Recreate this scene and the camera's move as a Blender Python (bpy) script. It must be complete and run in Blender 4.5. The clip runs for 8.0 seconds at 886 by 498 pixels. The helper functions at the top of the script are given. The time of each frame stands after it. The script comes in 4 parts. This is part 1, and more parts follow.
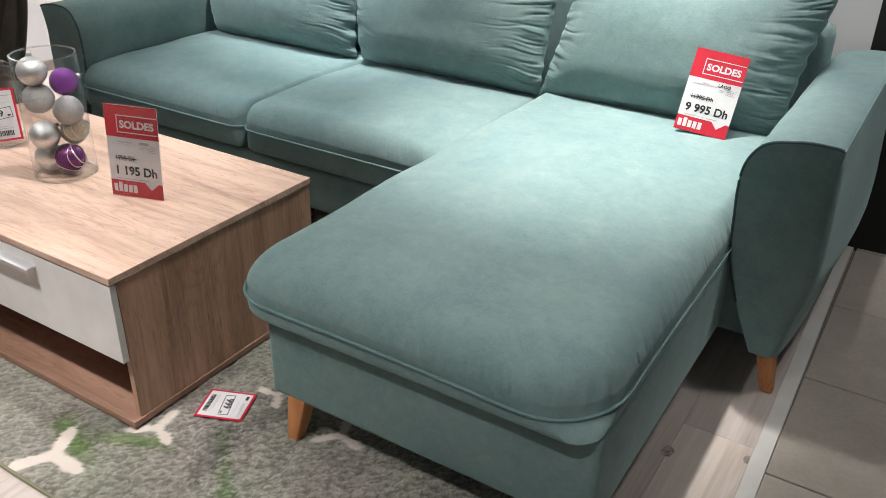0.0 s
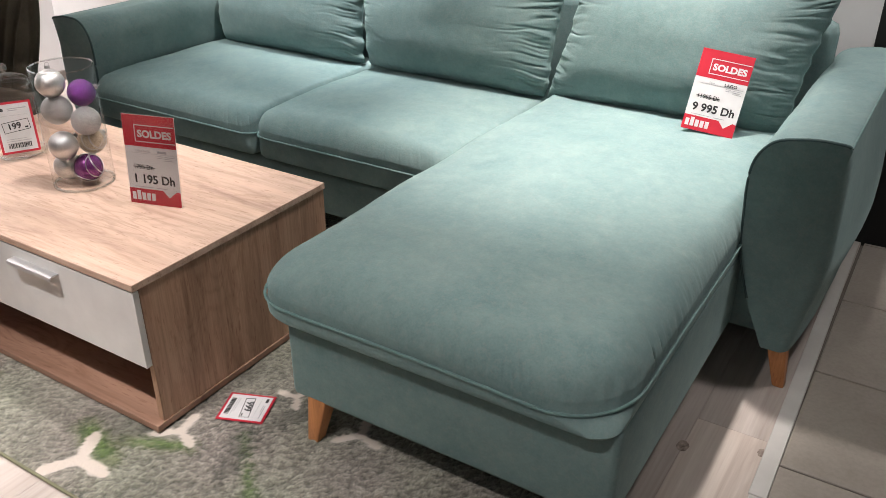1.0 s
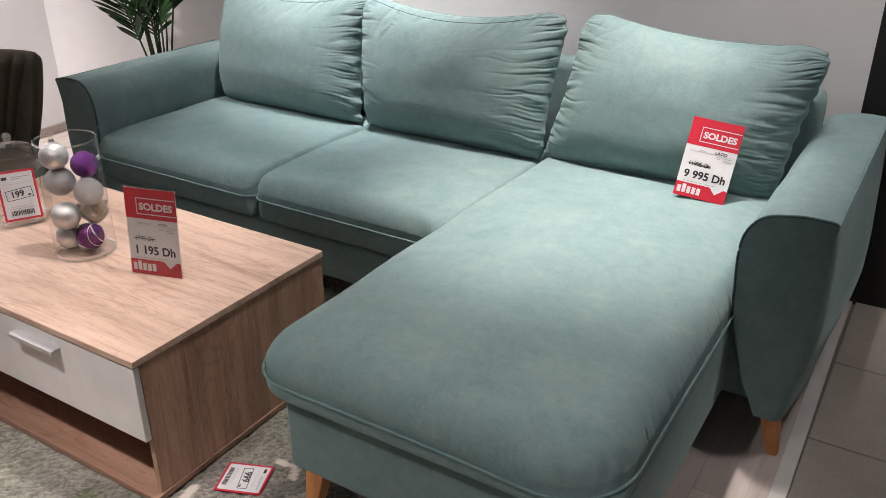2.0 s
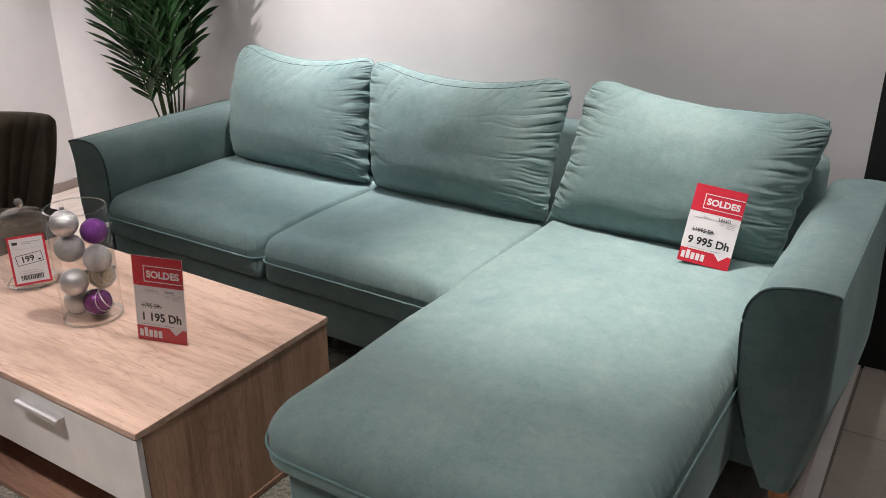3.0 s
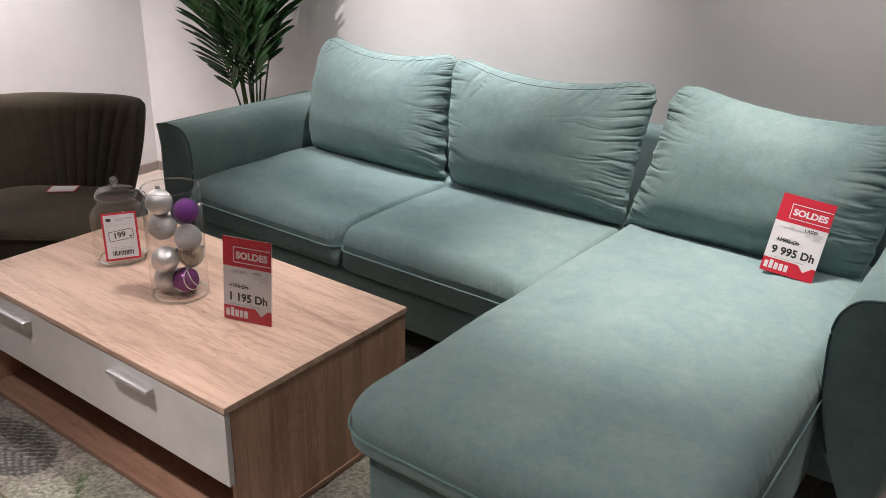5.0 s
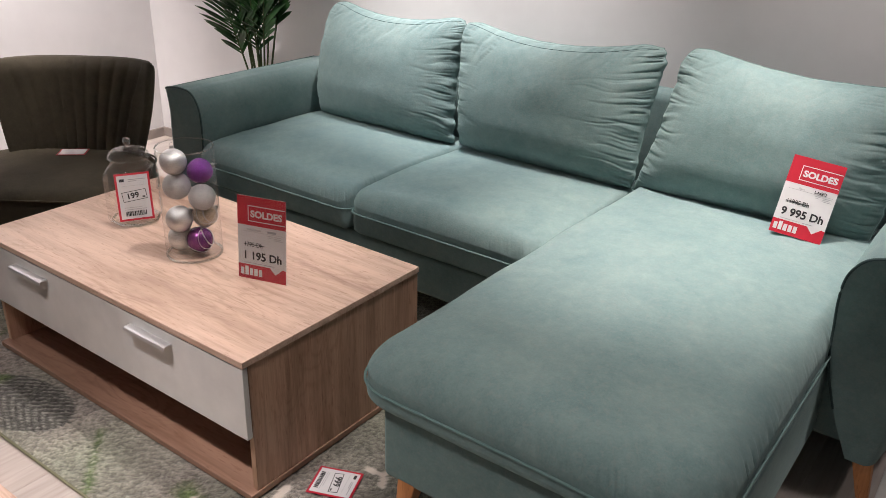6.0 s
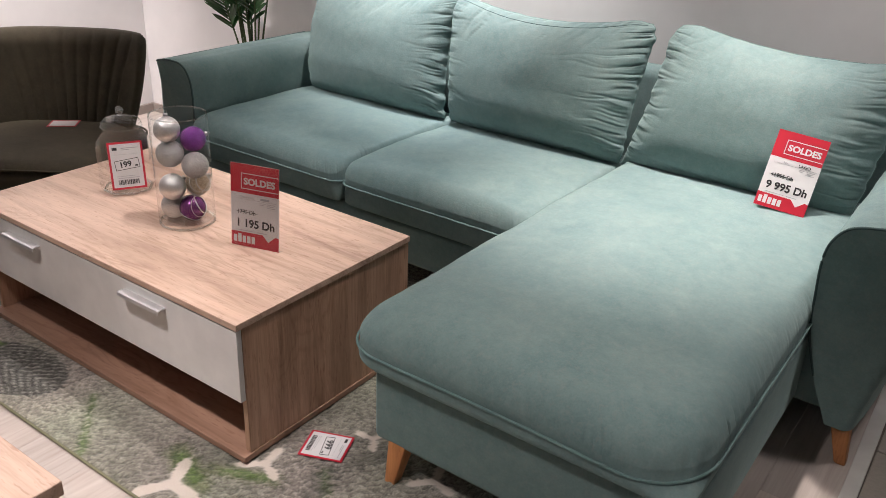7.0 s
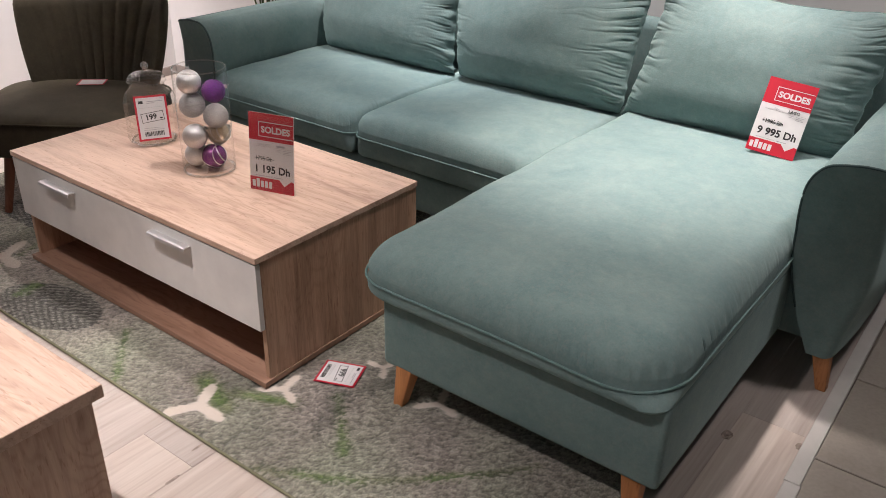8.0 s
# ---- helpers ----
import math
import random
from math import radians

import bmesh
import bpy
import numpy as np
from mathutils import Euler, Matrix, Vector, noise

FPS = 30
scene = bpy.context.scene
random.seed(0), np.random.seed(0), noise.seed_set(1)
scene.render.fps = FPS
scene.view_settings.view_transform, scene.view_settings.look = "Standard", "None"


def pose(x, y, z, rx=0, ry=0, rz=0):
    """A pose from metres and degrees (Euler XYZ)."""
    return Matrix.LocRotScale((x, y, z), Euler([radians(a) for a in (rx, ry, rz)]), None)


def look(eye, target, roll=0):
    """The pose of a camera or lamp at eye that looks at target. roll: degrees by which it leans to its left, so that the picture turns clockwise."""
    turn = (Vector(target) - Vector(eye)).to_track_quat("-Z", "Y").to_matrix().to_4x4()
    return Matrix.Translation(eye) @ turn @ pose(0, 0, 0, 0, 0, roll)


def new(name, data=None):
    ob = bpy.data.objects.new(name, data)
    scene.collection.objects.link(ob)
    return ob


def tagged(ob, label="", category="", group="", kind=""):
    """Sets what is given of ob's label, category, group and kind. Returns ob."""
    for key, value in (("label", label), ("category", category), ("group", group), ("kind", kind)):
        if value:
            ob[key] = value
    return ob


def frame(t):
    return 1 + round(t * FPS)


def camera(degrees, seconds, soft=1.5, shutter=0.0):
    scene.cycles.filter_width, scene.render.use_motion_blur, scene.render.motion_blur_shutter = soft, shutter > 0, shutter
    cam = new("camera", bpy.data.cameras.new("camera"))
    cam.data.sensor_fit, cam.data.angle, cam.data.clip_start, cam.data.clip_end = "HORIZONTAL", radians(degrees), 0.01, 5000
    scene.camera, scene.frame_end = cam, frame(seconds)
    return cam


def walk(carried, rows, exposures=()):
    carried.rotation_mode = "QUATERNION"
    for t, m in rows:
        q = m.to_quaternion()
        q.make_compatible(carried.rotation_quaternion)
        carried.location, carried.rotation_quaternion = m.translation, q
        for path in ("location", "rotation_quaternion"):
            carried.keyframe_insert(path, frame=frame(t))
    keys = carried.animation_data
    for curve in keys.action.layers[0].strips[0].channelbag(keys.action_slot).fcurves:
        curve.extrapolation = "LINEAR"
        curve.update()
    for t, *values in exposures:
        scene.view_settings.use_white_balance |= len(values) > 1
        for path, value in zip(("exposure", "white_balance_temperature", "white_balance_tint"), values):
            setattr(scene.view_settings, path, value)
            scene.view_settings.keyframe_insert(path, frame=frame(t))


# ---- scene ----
cam = camera(55.6, 8.0, 0.8)
PATH = [
    (0, (1.347, -0.893, 1.274), (0.423, 0.609, 0.33), 1.1),
    (0.5, (1.343, -0.921, 1.279), (0.413, 0.576, 0.334), 0.3),
    (1, (1.34, -0.933, 1.286), (0.408, 0.568, 0.349), -0.0),
    (1.5, (1.339, -0.93, 1.319), (0.41, 0.568, 0.374), -0.3),
    (2, (1.334, -0.918, 1.389), (0.39, 0.614, 0.516), 0.0),
    (2.2, (1.337, -0.908, 1.416), (0.384, 0.632, 0.568), -0.0),
    (3.3, (1.339, -0.898, 1.451), (0.349, 0.662, 0.687), -0.1),
    (3.5, (1.317, -0.907, 1.44), (0.338, 0.661, 0.679), 0.1),
    (4, (1.304, -0.917, 1.432), (0.321, 0.645, 0.662), 0.4),
    (4.5, (1.289, -0.94, 1.432), (0.303, 0.627, 0.675), 1.9),
    (5, (1.279, -0.969, 1.437), (0.196, 0.523, 0.663), 1.4),
    (6.5, (1.271, -1.033, 1.392), (0.224, 0.444, 0.543), 2.0),
    (7, (1.293, -1.058, 1.382), (0.26, 0.422, 0.521), 2.4),
    (7.5, (1.362, -1.099, 1.387), (0.325, 0.362, 0.498), 2.3),
    (8, (1.434, -1.163, 1.384), (0.378, 0.258, 0.454), 1.3),
]
walk(cam, [(t, look(eye, target, roll)) for t, eye, target, roll in PATH], [(0.0, 0.45, 6080, 3), (0.5, 0.44, 6220, 5), (1.5, 0.35, 6320, 8), (2.2, 0.06, 6330, 10), (3.4, -0.04, 6330, 10), (5.0, -0.08, 6400, 11), (6.5, 0.06, 6430, 11), (8.0, 0.13, 6450, 12)])

# ---- light ----
def ceiling_spot(x, y, z, tx, ty, tz, watts, size, blend=0.7, colour=(1.0, 0.915, 0.885), radius=0.035):
    """A track spot: a can with a lens ring, and the light at its mouth."""
    m = look((x, y, z), (tx, ty, tz))
    thing = new("spotlight")
    thing.matrix_world = m
    tagged(thing, "black cylindrical ceiling spotlight on a short arm", "spotlight", "shop spotlights")
    bm = bmesh.new()
    ring(bm, 0.048, 0.044, 0.0, 0.15, 24)
    part("can", bm, M_BLACK, thing)
    bm = bmesh.new()
    bmesh.ops.create_cone(bm, cap_ends=True, segments=12, radius1=0.008, radius2=0.008, depth=0.16)
    bm.transform(Matrix.Translation((0, 0, 0.22)))
    part("arm", bm, M_BLACK, thing)
    data = bpy.data.lights.new("spot", "SPOT")
    data.energy, data.spot_size, data.spot_blend, data.color, data.shadow_soft_size = watts, radians(size), blend, colour, radius
    lamp = new("lamp", data)
    lamp.parent = thing
    lamp.matrix_local = Matrix.Translation((0, 0, -0.02))


# Unseen fill light under the ceiling, added to lift the dark parts.
def fill_panel(x, y, z, w, d, watts, colour=(1.0, 0.92, 0.90)):
    thing = new("fill_light")
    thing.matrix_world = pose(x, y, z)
    tagged(thing, "square white fill light panel with a diffuser, added out of view", "ceiling light", "ceiling panels")
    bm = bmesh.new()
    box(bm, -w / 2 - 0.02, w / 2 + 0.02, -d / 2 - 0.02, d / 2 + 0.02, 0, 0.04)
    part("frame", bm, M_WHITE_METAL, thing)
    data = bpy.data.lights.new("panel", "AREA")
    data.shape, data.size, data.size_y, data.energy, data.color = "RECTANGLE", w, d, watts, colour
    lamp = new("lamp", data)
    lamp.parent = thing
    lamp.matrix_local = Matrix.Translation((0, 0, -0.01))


# ---- mesh helpers ----
def finish(name, bm, material, smooth=None):
    bmesh.ops.recalc_face_normals(bm, faces=bm.faces)
    me = bpy.data.meshes.new(name)
    if smooth is not None:
        for f in bm.faces:
            f.smooth = True
        for e in bm.edges:
            if len(e.link_faces) == 2 and e.calc_face_angle(0) > radians(smooth):
                e.smooth = False
    bm.to_mesh(me)
    bm.free()
    if material:
        me.materials.append(material)
    return me


def part(name, bm, material, parent, label="", smooth=40):
    ob = new(name, finish(name, bm, material, smooth))
    ob.parent = parent
    if label:
        ob["label"] = label
    return ob


def thing(name, label, category, group="", m=None):
    ob = new(name)
    if m is not None:
        ob.matrix_world = m
    return tagged(ob, label, category, group)


def structure(name, bm, material, label, smooth=40):
    ob = new(name, finish(name, bm, material, smooth))
    return tagged(ob, label, name.split("_")[0], kind="structure")


def box(bm, x0, x1, y0, y1, z0, z1, bevel=0.0, segments=2):
    b = bmesh.new()
    bmesh.ops.create_cube(b, size=1)
    b.transform(Matrix.Translation(((x0 + x1) / 2, (y0 + y1) / 2, (z0 + z1) / 2)) @ Matrix.Diagonal((x1 - x0, y1 - y0, z1 - z0, 1)))
    if bevel:
        bmesh.ops.bevel(b, geom=b.edges[:], offset=bevel, segments=segments, affect="EDGES", profile=0.5)
    join(bm, b)


def join(bm, b):
    me = bpy.data.meshes.new("tmp")
    b.to_mesh(me)
    b.free()
    bm.from_mesh(me)
    bpy.data.meshes.remove(me)


def ring(bm, ro, ri, z0, z1, n):
    """A tube wall closed at z1."""
    lathe(bm, [(ri, z0), (ro, z0), (ro, z1), (0.0, z1)], n)


def lathe(bm, profile, n=40):
    rows = []
    for r, z, *facet in profile:
        if facet:
            eighth = math.pi / 4
            turn = [(2 * math.pi * k / n + eighth / 2) % eighth - eighth / 2 for k in range(n)]
            spread = [r * (1 + facet[0] * (0.965 / math.cos(a) - 1)) for a in turn]
            rows.append([bm.verts.new((q * math.cos(2 * math.pi * k / n), q * math.sin(2 * math.pi * k / n), z)) for k, q in enumerate(spread)])
        elif r < 1e-6:
            rows.append([bm.verts.new((0, 0, z))])
        else:
            rows.append([bm.verts.new((r * math.cos(2 * math.pi * k / n), r * math.sin(2 * math.pi * k / n), z)) for k in range(n)])
    for a, b in zip(rows, rows[1:]):
        for k in range(n):
            k2 = (k + 1) % n
            if len(a) == 1 and len(b) == 1:
                continue
            if len(a) == 1:
                bm.faces.new((a[0], b[k], b[k2]))
            elif len(b) == 1:
                bm.faces.new((a[k], b[0], a[k2]))
            else:
                bm.faces.new((a[k], b[k], b[k2], a[k2]))


def tube(bm, points, r, closed=False, n=8, r_end=None):
    pts = [Vector(p) for p in points]
    rows = []
    for i, p in enumerate(pts):
        a = pts[i - 1] if i or closed else p
        b = pts[(i + 1) % len(pts)] if i < len(pts) - 1 or closed else p
        d = (b - a).normalized()
        side = d.cross(Vector((0.0031, 0.0072, 1.0)))
        if side.length < 0.05:
            side = d.cross(Vector((1, 0, 0)))
        side.normalize()
        up = side.cross(d)
        rr = r if r_end is None else r + (r_end - r) * i / (len(pts) - 1)
        rows.append([bm.verts.new(p + rr * (math.cos(2 * math.pi * k / n) * side + math.sin(2 * math.pi * k / n) * up)) for k in range(n)])
    pairs = list(zip(rows, rows[1:])) + ([(rows[-1], rows[0])] if closed else [])
    for a, b in pairs:
        for k in range(n):
            bm.faces.new((a[k], a[(k + 1) % n], b[(k + 1) % n], b[k]))
    if not closed:
        bm.faces.new(rows[0])
        bm.faces.new(rows[-1])


def loft(bm, loops, cap0=True, cap1=True):
    rows = [[bm.verts.new(p) for p in loop] for loop in loops]
    n = len(rows[0])
    for a, b in zip(rows, rows[1:]):
        for k in range(n):
            bm.faces.new((a[k], a[(k + 1) % n], b[(k + 1) % n], b[k]))
    if cap0:
        bm.faces.new(rows[0])
    if cap1:
        bm.faces.new(rows[-1])


def rrect(x0, x1, y0, y1, radii, side=14, corner=8):
    """A rounded rectangle: corners front-left, front-right, back-right, back-left."""
    cs = [(x0, y0, 1, 1, 180), (x1, y0, -1, 1, 270), (x1, y1, -1, -1, 0), (x0, y1, 1, -1, 90)]
    out = []
    arcs = []
    for (cx, cy, sx, sy, a0), r in zip(cs, radii):
        arcs.append([(cx + sx * r + r * math.cos(radians(a0 + 90 * k / corner)), cy + sy * r + r * math.sin(radians(a0 + 90 * k / corner))) for k in range(corner + 1)])
    for i in range(4):
        out += arcs[i]
        (ax, ay), (bx, by) = arcs[i][-1], arcs[(i + 1) % 4][0]
        out += [(ax + (bx - ax) * k / side, ay + (by - ay) * k / side) for k in range(1, side)]
    return out


def wobble(x, y, z, scale, amount):
    return amount * noise.noise(Vector((x * scale, y * scale, z * scale)))


# ---- materials ----
class Nodes:
    def __init__(self, name):
        self.mat = bpy.data.materials.new(name)
        self.mat.use_nodes = True
        self.tree = self.mat.node_tree
        self.bsdf = self.tree.nodes["Principled BSDF"]
        self.coord = self.tree.nodes.new("ShaderNodeTexCoord")

    def set(self, **values):
        for key, value in values.items():
            self.bsdf.inputs[key.replace("_", " ")].default_value = value
        return self

    def link(self, a, b):
        self.tree.links.new(a, b)

    def mapping(self, scale=(1, 1, 1), source="Object"):
        m = self.tree.nodes.new("ShaderNodeMapping")
        m.inputs["Scale"].default_value = scale
        self.link(self.coord.outputs[source], m.inputs["Vector"])
        return m.outputs["Vector"]

    def noise(self, vector, scale, detail=4, rough=0.55, distortion=0.0):
        n = self.tree.nodes.new("ShaderNodeTexNoise")
        n.inputs["Scale"].default_value, n.inputs["Detail"].default_value = scale, detail
        n.inputs["Roughness"].default_value, n.inputs["Distortion"].default_value = rough, distortion
        self.link(vector, n.inputs["Vector"])
        return n.outputs["Fac"]

    def ramp(self, value, *stops):
        r = self.tree.nodes.new("ShaderNodeValToRGB")
        e = r.color_ramp.elements
        while len(e) < len(stops):
            e.new(0.5)
        for item, (pos, c) in zip(e, stops):
            item.position, item.color = pos, (*c, 1) if len(c) == 3 else c
        self.link(value, r.inputs["Fac"])
        return r.outputs["Color"]

    def mix(self, a, b, fac, mode="MIX"):
        m = self.tree.nodes.new("ShaderNodeMix")
        m.data_type, m.blend_type = "RGBA", mode
        for sock, v in ((m.inputs[0], fac), (m.inputs[6], a), (m.inputs[7], b)):
            if hasattr(v, "is_output"):
                self.link(v, sock)
            else:
                sock.default_value = v if not isinstance(v, tuple) else (*v, 1)
        return m.outputs[2]

    def bump(self, height, strength, distance=0.002):
        b = self.tree.nodes.new("ShaderNodeBump")
        b.inputs["Strength"].default_value, b.inputs["Distance"].default_value = strength, distance
        self.link(height, b.inputs["Height"])
        old = self.bsdf.inputs["Normal"]
        if old.is_linked:
            self.link(old.links[0].from_socket, b.inputs["Normal"])
        self.link(b.outputs["Normal"], old)
        return self

    def colour(self, socket):
        self.link(socket, self.bsdf.inputs["Base Color"])
        return self

    def rough(self, value, lo, hi):
        self.link(self.ramp(value, (0.3, (lo,) * 3), (0.7, (hi,) * 3)), self.bsdf.inputs["Roughness"])
        return self

    def random(self):
        return self.tree.nodes.new("ShaderNodeObjectInfo").outputs["Random"]


def plain(name, colour, roughness, metallic=0.0, bumpy=0.0, scale=200, vary=0.88):
    n = Nodes(name)
    v = n.mapping()
    f = n.noise(v, 9, 5)
    dark = tuple(c * vary for c in colour)
    n.colour(n.ramp(f, (0.35, dark), (0.65, colour))).set(Roughness=roughness, Metallic=metallic)
    if bumpy:
        n.bump(n.noise(v, scale, 3), bumpy, 0.001)
    return n.mat


def velour(name, low, high, sheen=0.6):
    """Short brushed pile: cloudy nap, stroked patches, fine mottled fibre."""
    n = Nodes(name)
    v = n.mapping()
    nap = n.noise(v, 6.5, 6, 0.66, 0.35)
    stroke = n.noise(v, 34, 5, 0.68, 0.3)
    fine = n.noise(v, 210, 3, 0.65)
    fleck = n.noise(v, 95, 4, 0.68, 0.3)
    base = n.ramp(nap, (0.28, low), (0.74, high))
    base = n.mix(base, n.ramp(stroke, (0.32, (0.86, 0.88, 0.89)), (0.68, (1.09, 1.08, 1.07))), 0.75, "MULTIPLY")
    base = n.mix(base, n.ramp(fine, (0.3, (0.72, 0.72, 0.72)), (0.7, (1.06, 1.06, 1.06))), 0.35, "MULTIPLY")
    warm = tuple(0.45 * c + 0.55 * (sum(high) / 3) * 1.08 for c in (high[0] * 1.30, high[1], high[2] * 0.90))
    base = n.mix(base, warm, n.ramp(fleck, (0.50, (0, 0, 0)), (0.70, (0.30, 0.30, 0.30))))
    n.colour(base).set(Roughness=0.78, Sheen_Weight=sheen, Sheen_Roughness=0.42, Specular_IOR_Level=0.2)
    n.bsdf.inputs["Sheen Tint"].default_value = (*[min(1, c * 2.6 + 0.10) for c in high], 1)
    n.bump(fine, 0.30, 0.0012).bump(fleck, 0.16, 0.002).bump(stroke, 0.12, 0.005)
    return n.mat


def oak(name, axis, light=(0.635, 0.455, 0.355), dark=(0.36, 0.23, 0.165), figure=0.42, fibre=0.26):
    """Light oak board, its grain along one axis: arched growth rings, fine fibre, short dark pores."""
    n = Nodes(name)
    stretch = {"x": lambda a, b: (a, b, b), "y": lambda a, b: (b, a, b), "z": lambda a, b: (b, b, a)}[axis]
    wide = n.noise(n.mapping(stretch(1.3, 16)), 1.0, 5, 0.62, 0.5)
    line = n.noise(n.mapping(stretch(4, 160)), 1.0, 4, 0.65, 0.3)
    field = n.noise(n.mapping(stretch(1.5, 6.0)), 1.0, 3.0, 0.40, 0.1)
    turn = n.tree.nodes.new("ShaderNodeMath")
    turn.operation = "MULTIPLY"
    turn.inputs[1].default_value = 170.0
    n.link(field, turn.inputs[0])
    wave = n.tree.nodes.new("ShaderNodeMath")
    wave.operation = "SINE"
    n.link(turn.outputs[0], wave.inputs[0])
    half = n.tree.nodes.new("ShaderNodeMath")
    half.operation = "MULTIPLY_ADD"
    half.inputs[1].default_value, half.inputs[2].default_value = 0.5, 0.5
    n.link(wave.outputs[0], half.inputs[0])
    where = n.noise(n.mapping(stretch(1.6, 5)), 1.0, 3, 0.5)
    pore = n.noise(n.mapping(stretch(26, 150)), 1.0, 2, 0.5)
    blotch = n.noise(n.mapping(stretch(2.6, 22)), 1.0, 4, 0.62, 1.2)
    fleck = n.noise(n.mapping(stretch(14, 75)), 1.0, 3, 0.6, 0.4)
    mid = tuple((a * 0.6 + b * 0.4) for a, b in zip(light, dark))
    base = n.ramp(wide, (0.22, dark), (0.40, mid), (0.55, light), (0.8, tuple(c * 1.06 for c in light)))
    rings = n.ramp(half.outputs[0], (0.0, (0.58, 0.49, 0.43)), (0.28, (0.93, 0.90, 0.88)), (0.8, (1.02, 1.02, 1.02)))
    amount = n.ramp(where, (0.46, (0.08 * figure,) * 3), (0.62, (figure,) * 3))
    base = n.mix(base, rings, amount, "MULTIPLY")
    base = n.mix(base, n.ramp(line, (0.3, (0.64, 0.58, 0.53)), (0.56, (1, 1, 1))), fibre, "MULTIPLY")
    base = n.mix(base, n.ramp(blotch, (0.30, (0.70, 0.63, 0.57)), (0.50, (1, 1, 1)), (0.72, (1.06, 1.06, 1.06))), 0.75, "MULTIPLY")
    base = n.mix(base, n.ramp(fleck, (0.30, (0.66, 0.58, 0.52)), (0.46, (1, 1, 1))), n.ramp(where, (0.42, (0.10, 0.10, 0.10)), (0.60, (0.50, 0.50, 0.50))), "MULTIPLY")
    base = n.mix(base, n.ramp(pore, (0.62, (1, 1, 1)), (0.70, (0.58, 0.47, 0.40))), 0.5, "MULTIPLY")
    n.colour(base).rough(line, 0.42, 0.58).bump(line, 0.15, 0.0006)
    return n.mat


def clear_glass(name, tint=(0.95, 0.965, 0.96), most=0.75, least=0.035):
    """Thin clear glass: light goes straight through; the share that it mirrors grows towards the rim."""
    n = Nodes(name)
    tree = n.tree
    clear = tree.nodes.new("ShaderNodeBsdfTransparent")
    clear.inputs["Color"].default_value = (*tint, 1)
    gloss = tree.nodes.new("ShaderNodeBsdfGlossy")
    gloss.inputs["Roughness"].default_value = 0.03
    facing = tree.nodes.new("ShaderNodeLayerWeight")
    facing.inputs["Blend"].default_value = 0.5
    power = tree.nodes.new("ShaderNodeMath")
    power.operation = "POWER"
    power.inputs[1].default_value = 3.2
    n.link(facing.outputs["Facing"], power.inputs[0])
    share = tree.nodes.new("ShaderNodeMath")
    share.operation = "MULTIPLY_ADD"
    share.inputs[1].default_value, share.inputs[2].default_value = most, least
    n.link(power.outputs[0], share.inputs[0])
    both = tree.nodes.new("ShaderNodeMixShader")
    n.link(share.outputs[0], both.inputs[0])
    n.link(clear.outputs[0], both.inputs[1])
    n.link(gloss.outputs[0], both.inputs[2])
    n.link(both.outputs[0], tree.nodes["Material Output"].inputs["Surface"])
    tree.nodes.remove(n.bsdf)
    return n.mat


def glitter(name, colour, rough=0.30, scale=520.0, speck=0.8):
    n = Nodes(name)
    vor = n.tree.nodes.new("ShaderNodeTexVoronoi")
    vor.inputs["Scale"].default_value = scale
    n.link(n.mapping(), vor.inputs["Vector"])
    cell = vor.outputs["Color"]
    spark = n.mix(tuple(c * 0.7 for c in colour), colour, n.noise(n.mapping(), 60, 3))
    n.colour(n.mix(spark, n.ramp(n.noise(n.mapping(), scale * 0.8, 2), (0.38, (0.35, 0.35, 0.36)), (0.6, (1.25, 1.25, 1.25))), speck, "MULTIPLY"))
    n.set(Metallic=0.85, Roughness=rough).bump(cell, speck, 0.003).bump(n.noise(n.mapping(), scale * 0.9, 2), speck, 0.004)
    return n.mat


TEAL_LO, TEAL_HI = (0.148, 0.232, 0.236), (0.214, 0.296, 0.287)
M_TEAL = velour("teal_velour", TEAL_LO, TEAL_HI, 0.30)
M_PIPING = velour("teal_piping", (0.125, 0.21, 0.205), (0.18, 0.28, 0.27), 0.4)
# Teal piping darkened so that the seam's shadow sits in its colour.
M_PIPING_SHADED = velour("shaded_teal_piping", (0.055, 0.092, 0.094), (0.080, 0.130, 0.132), 0.2)
M_OLIVE = velour("olive_velour", (0.046, 0.038, 0.024), (0.074, 0.061, 0.039), 0.22)
M_OAK_X = oak("oak_along", "x", figure=0.30, fibre=0.20)
# The table's oak again, darkened: the side panels' shade is in the colour.
M_OAK_Z_SHADED = oak("oak_upright_shaded", "z", (0.52, 0.325, 0.222), (0.22, 0.122, 0.078), 0.28, 0.6)
M_OAK_PALE = oak("oak_pale", "z", (0.60, 0.42, 0.315), (0.36, 0.23, 0.165), 0.4)
# Oak for the low open shelf, with the shade there put into its colour.
M_OAK_SHADED = oak("oak_lower_shaded", "x", (0.35, 0.205, 0.142), (0.19, 0.10, 0.067), 0.4)
M_LEG = oak("beech_leg", "z", (0.62, 0.27, 0.105), (0.42, 0.16, 0.055), 0.2)
M_WALNUT = oak("dark_leg", "z", (0.16, 0.055, 0.028), (0.08, 0.028, 0.015), 0.2)
M_WHITE = plain("white_lacquer", (0.74, 0.72, 0.70), 0.35)
M_WHITE_METAL = plain("white_metal", (0.8, 0.8, 0.8), 0.4)
M_ALU = plain("brushed_aluminium", (0.78, 0.78, 0.79), 0.42, 0.8, 0.15, 300)
M_CAP = plain("dull_silver_cap", (0.42, 0.41, 0.40), 0.35, 1.0)
M_STRIP = plain("threshold_aluminium", (0.62, 0.60, 0.57), 0.42, 0.15, 0.1, 200)
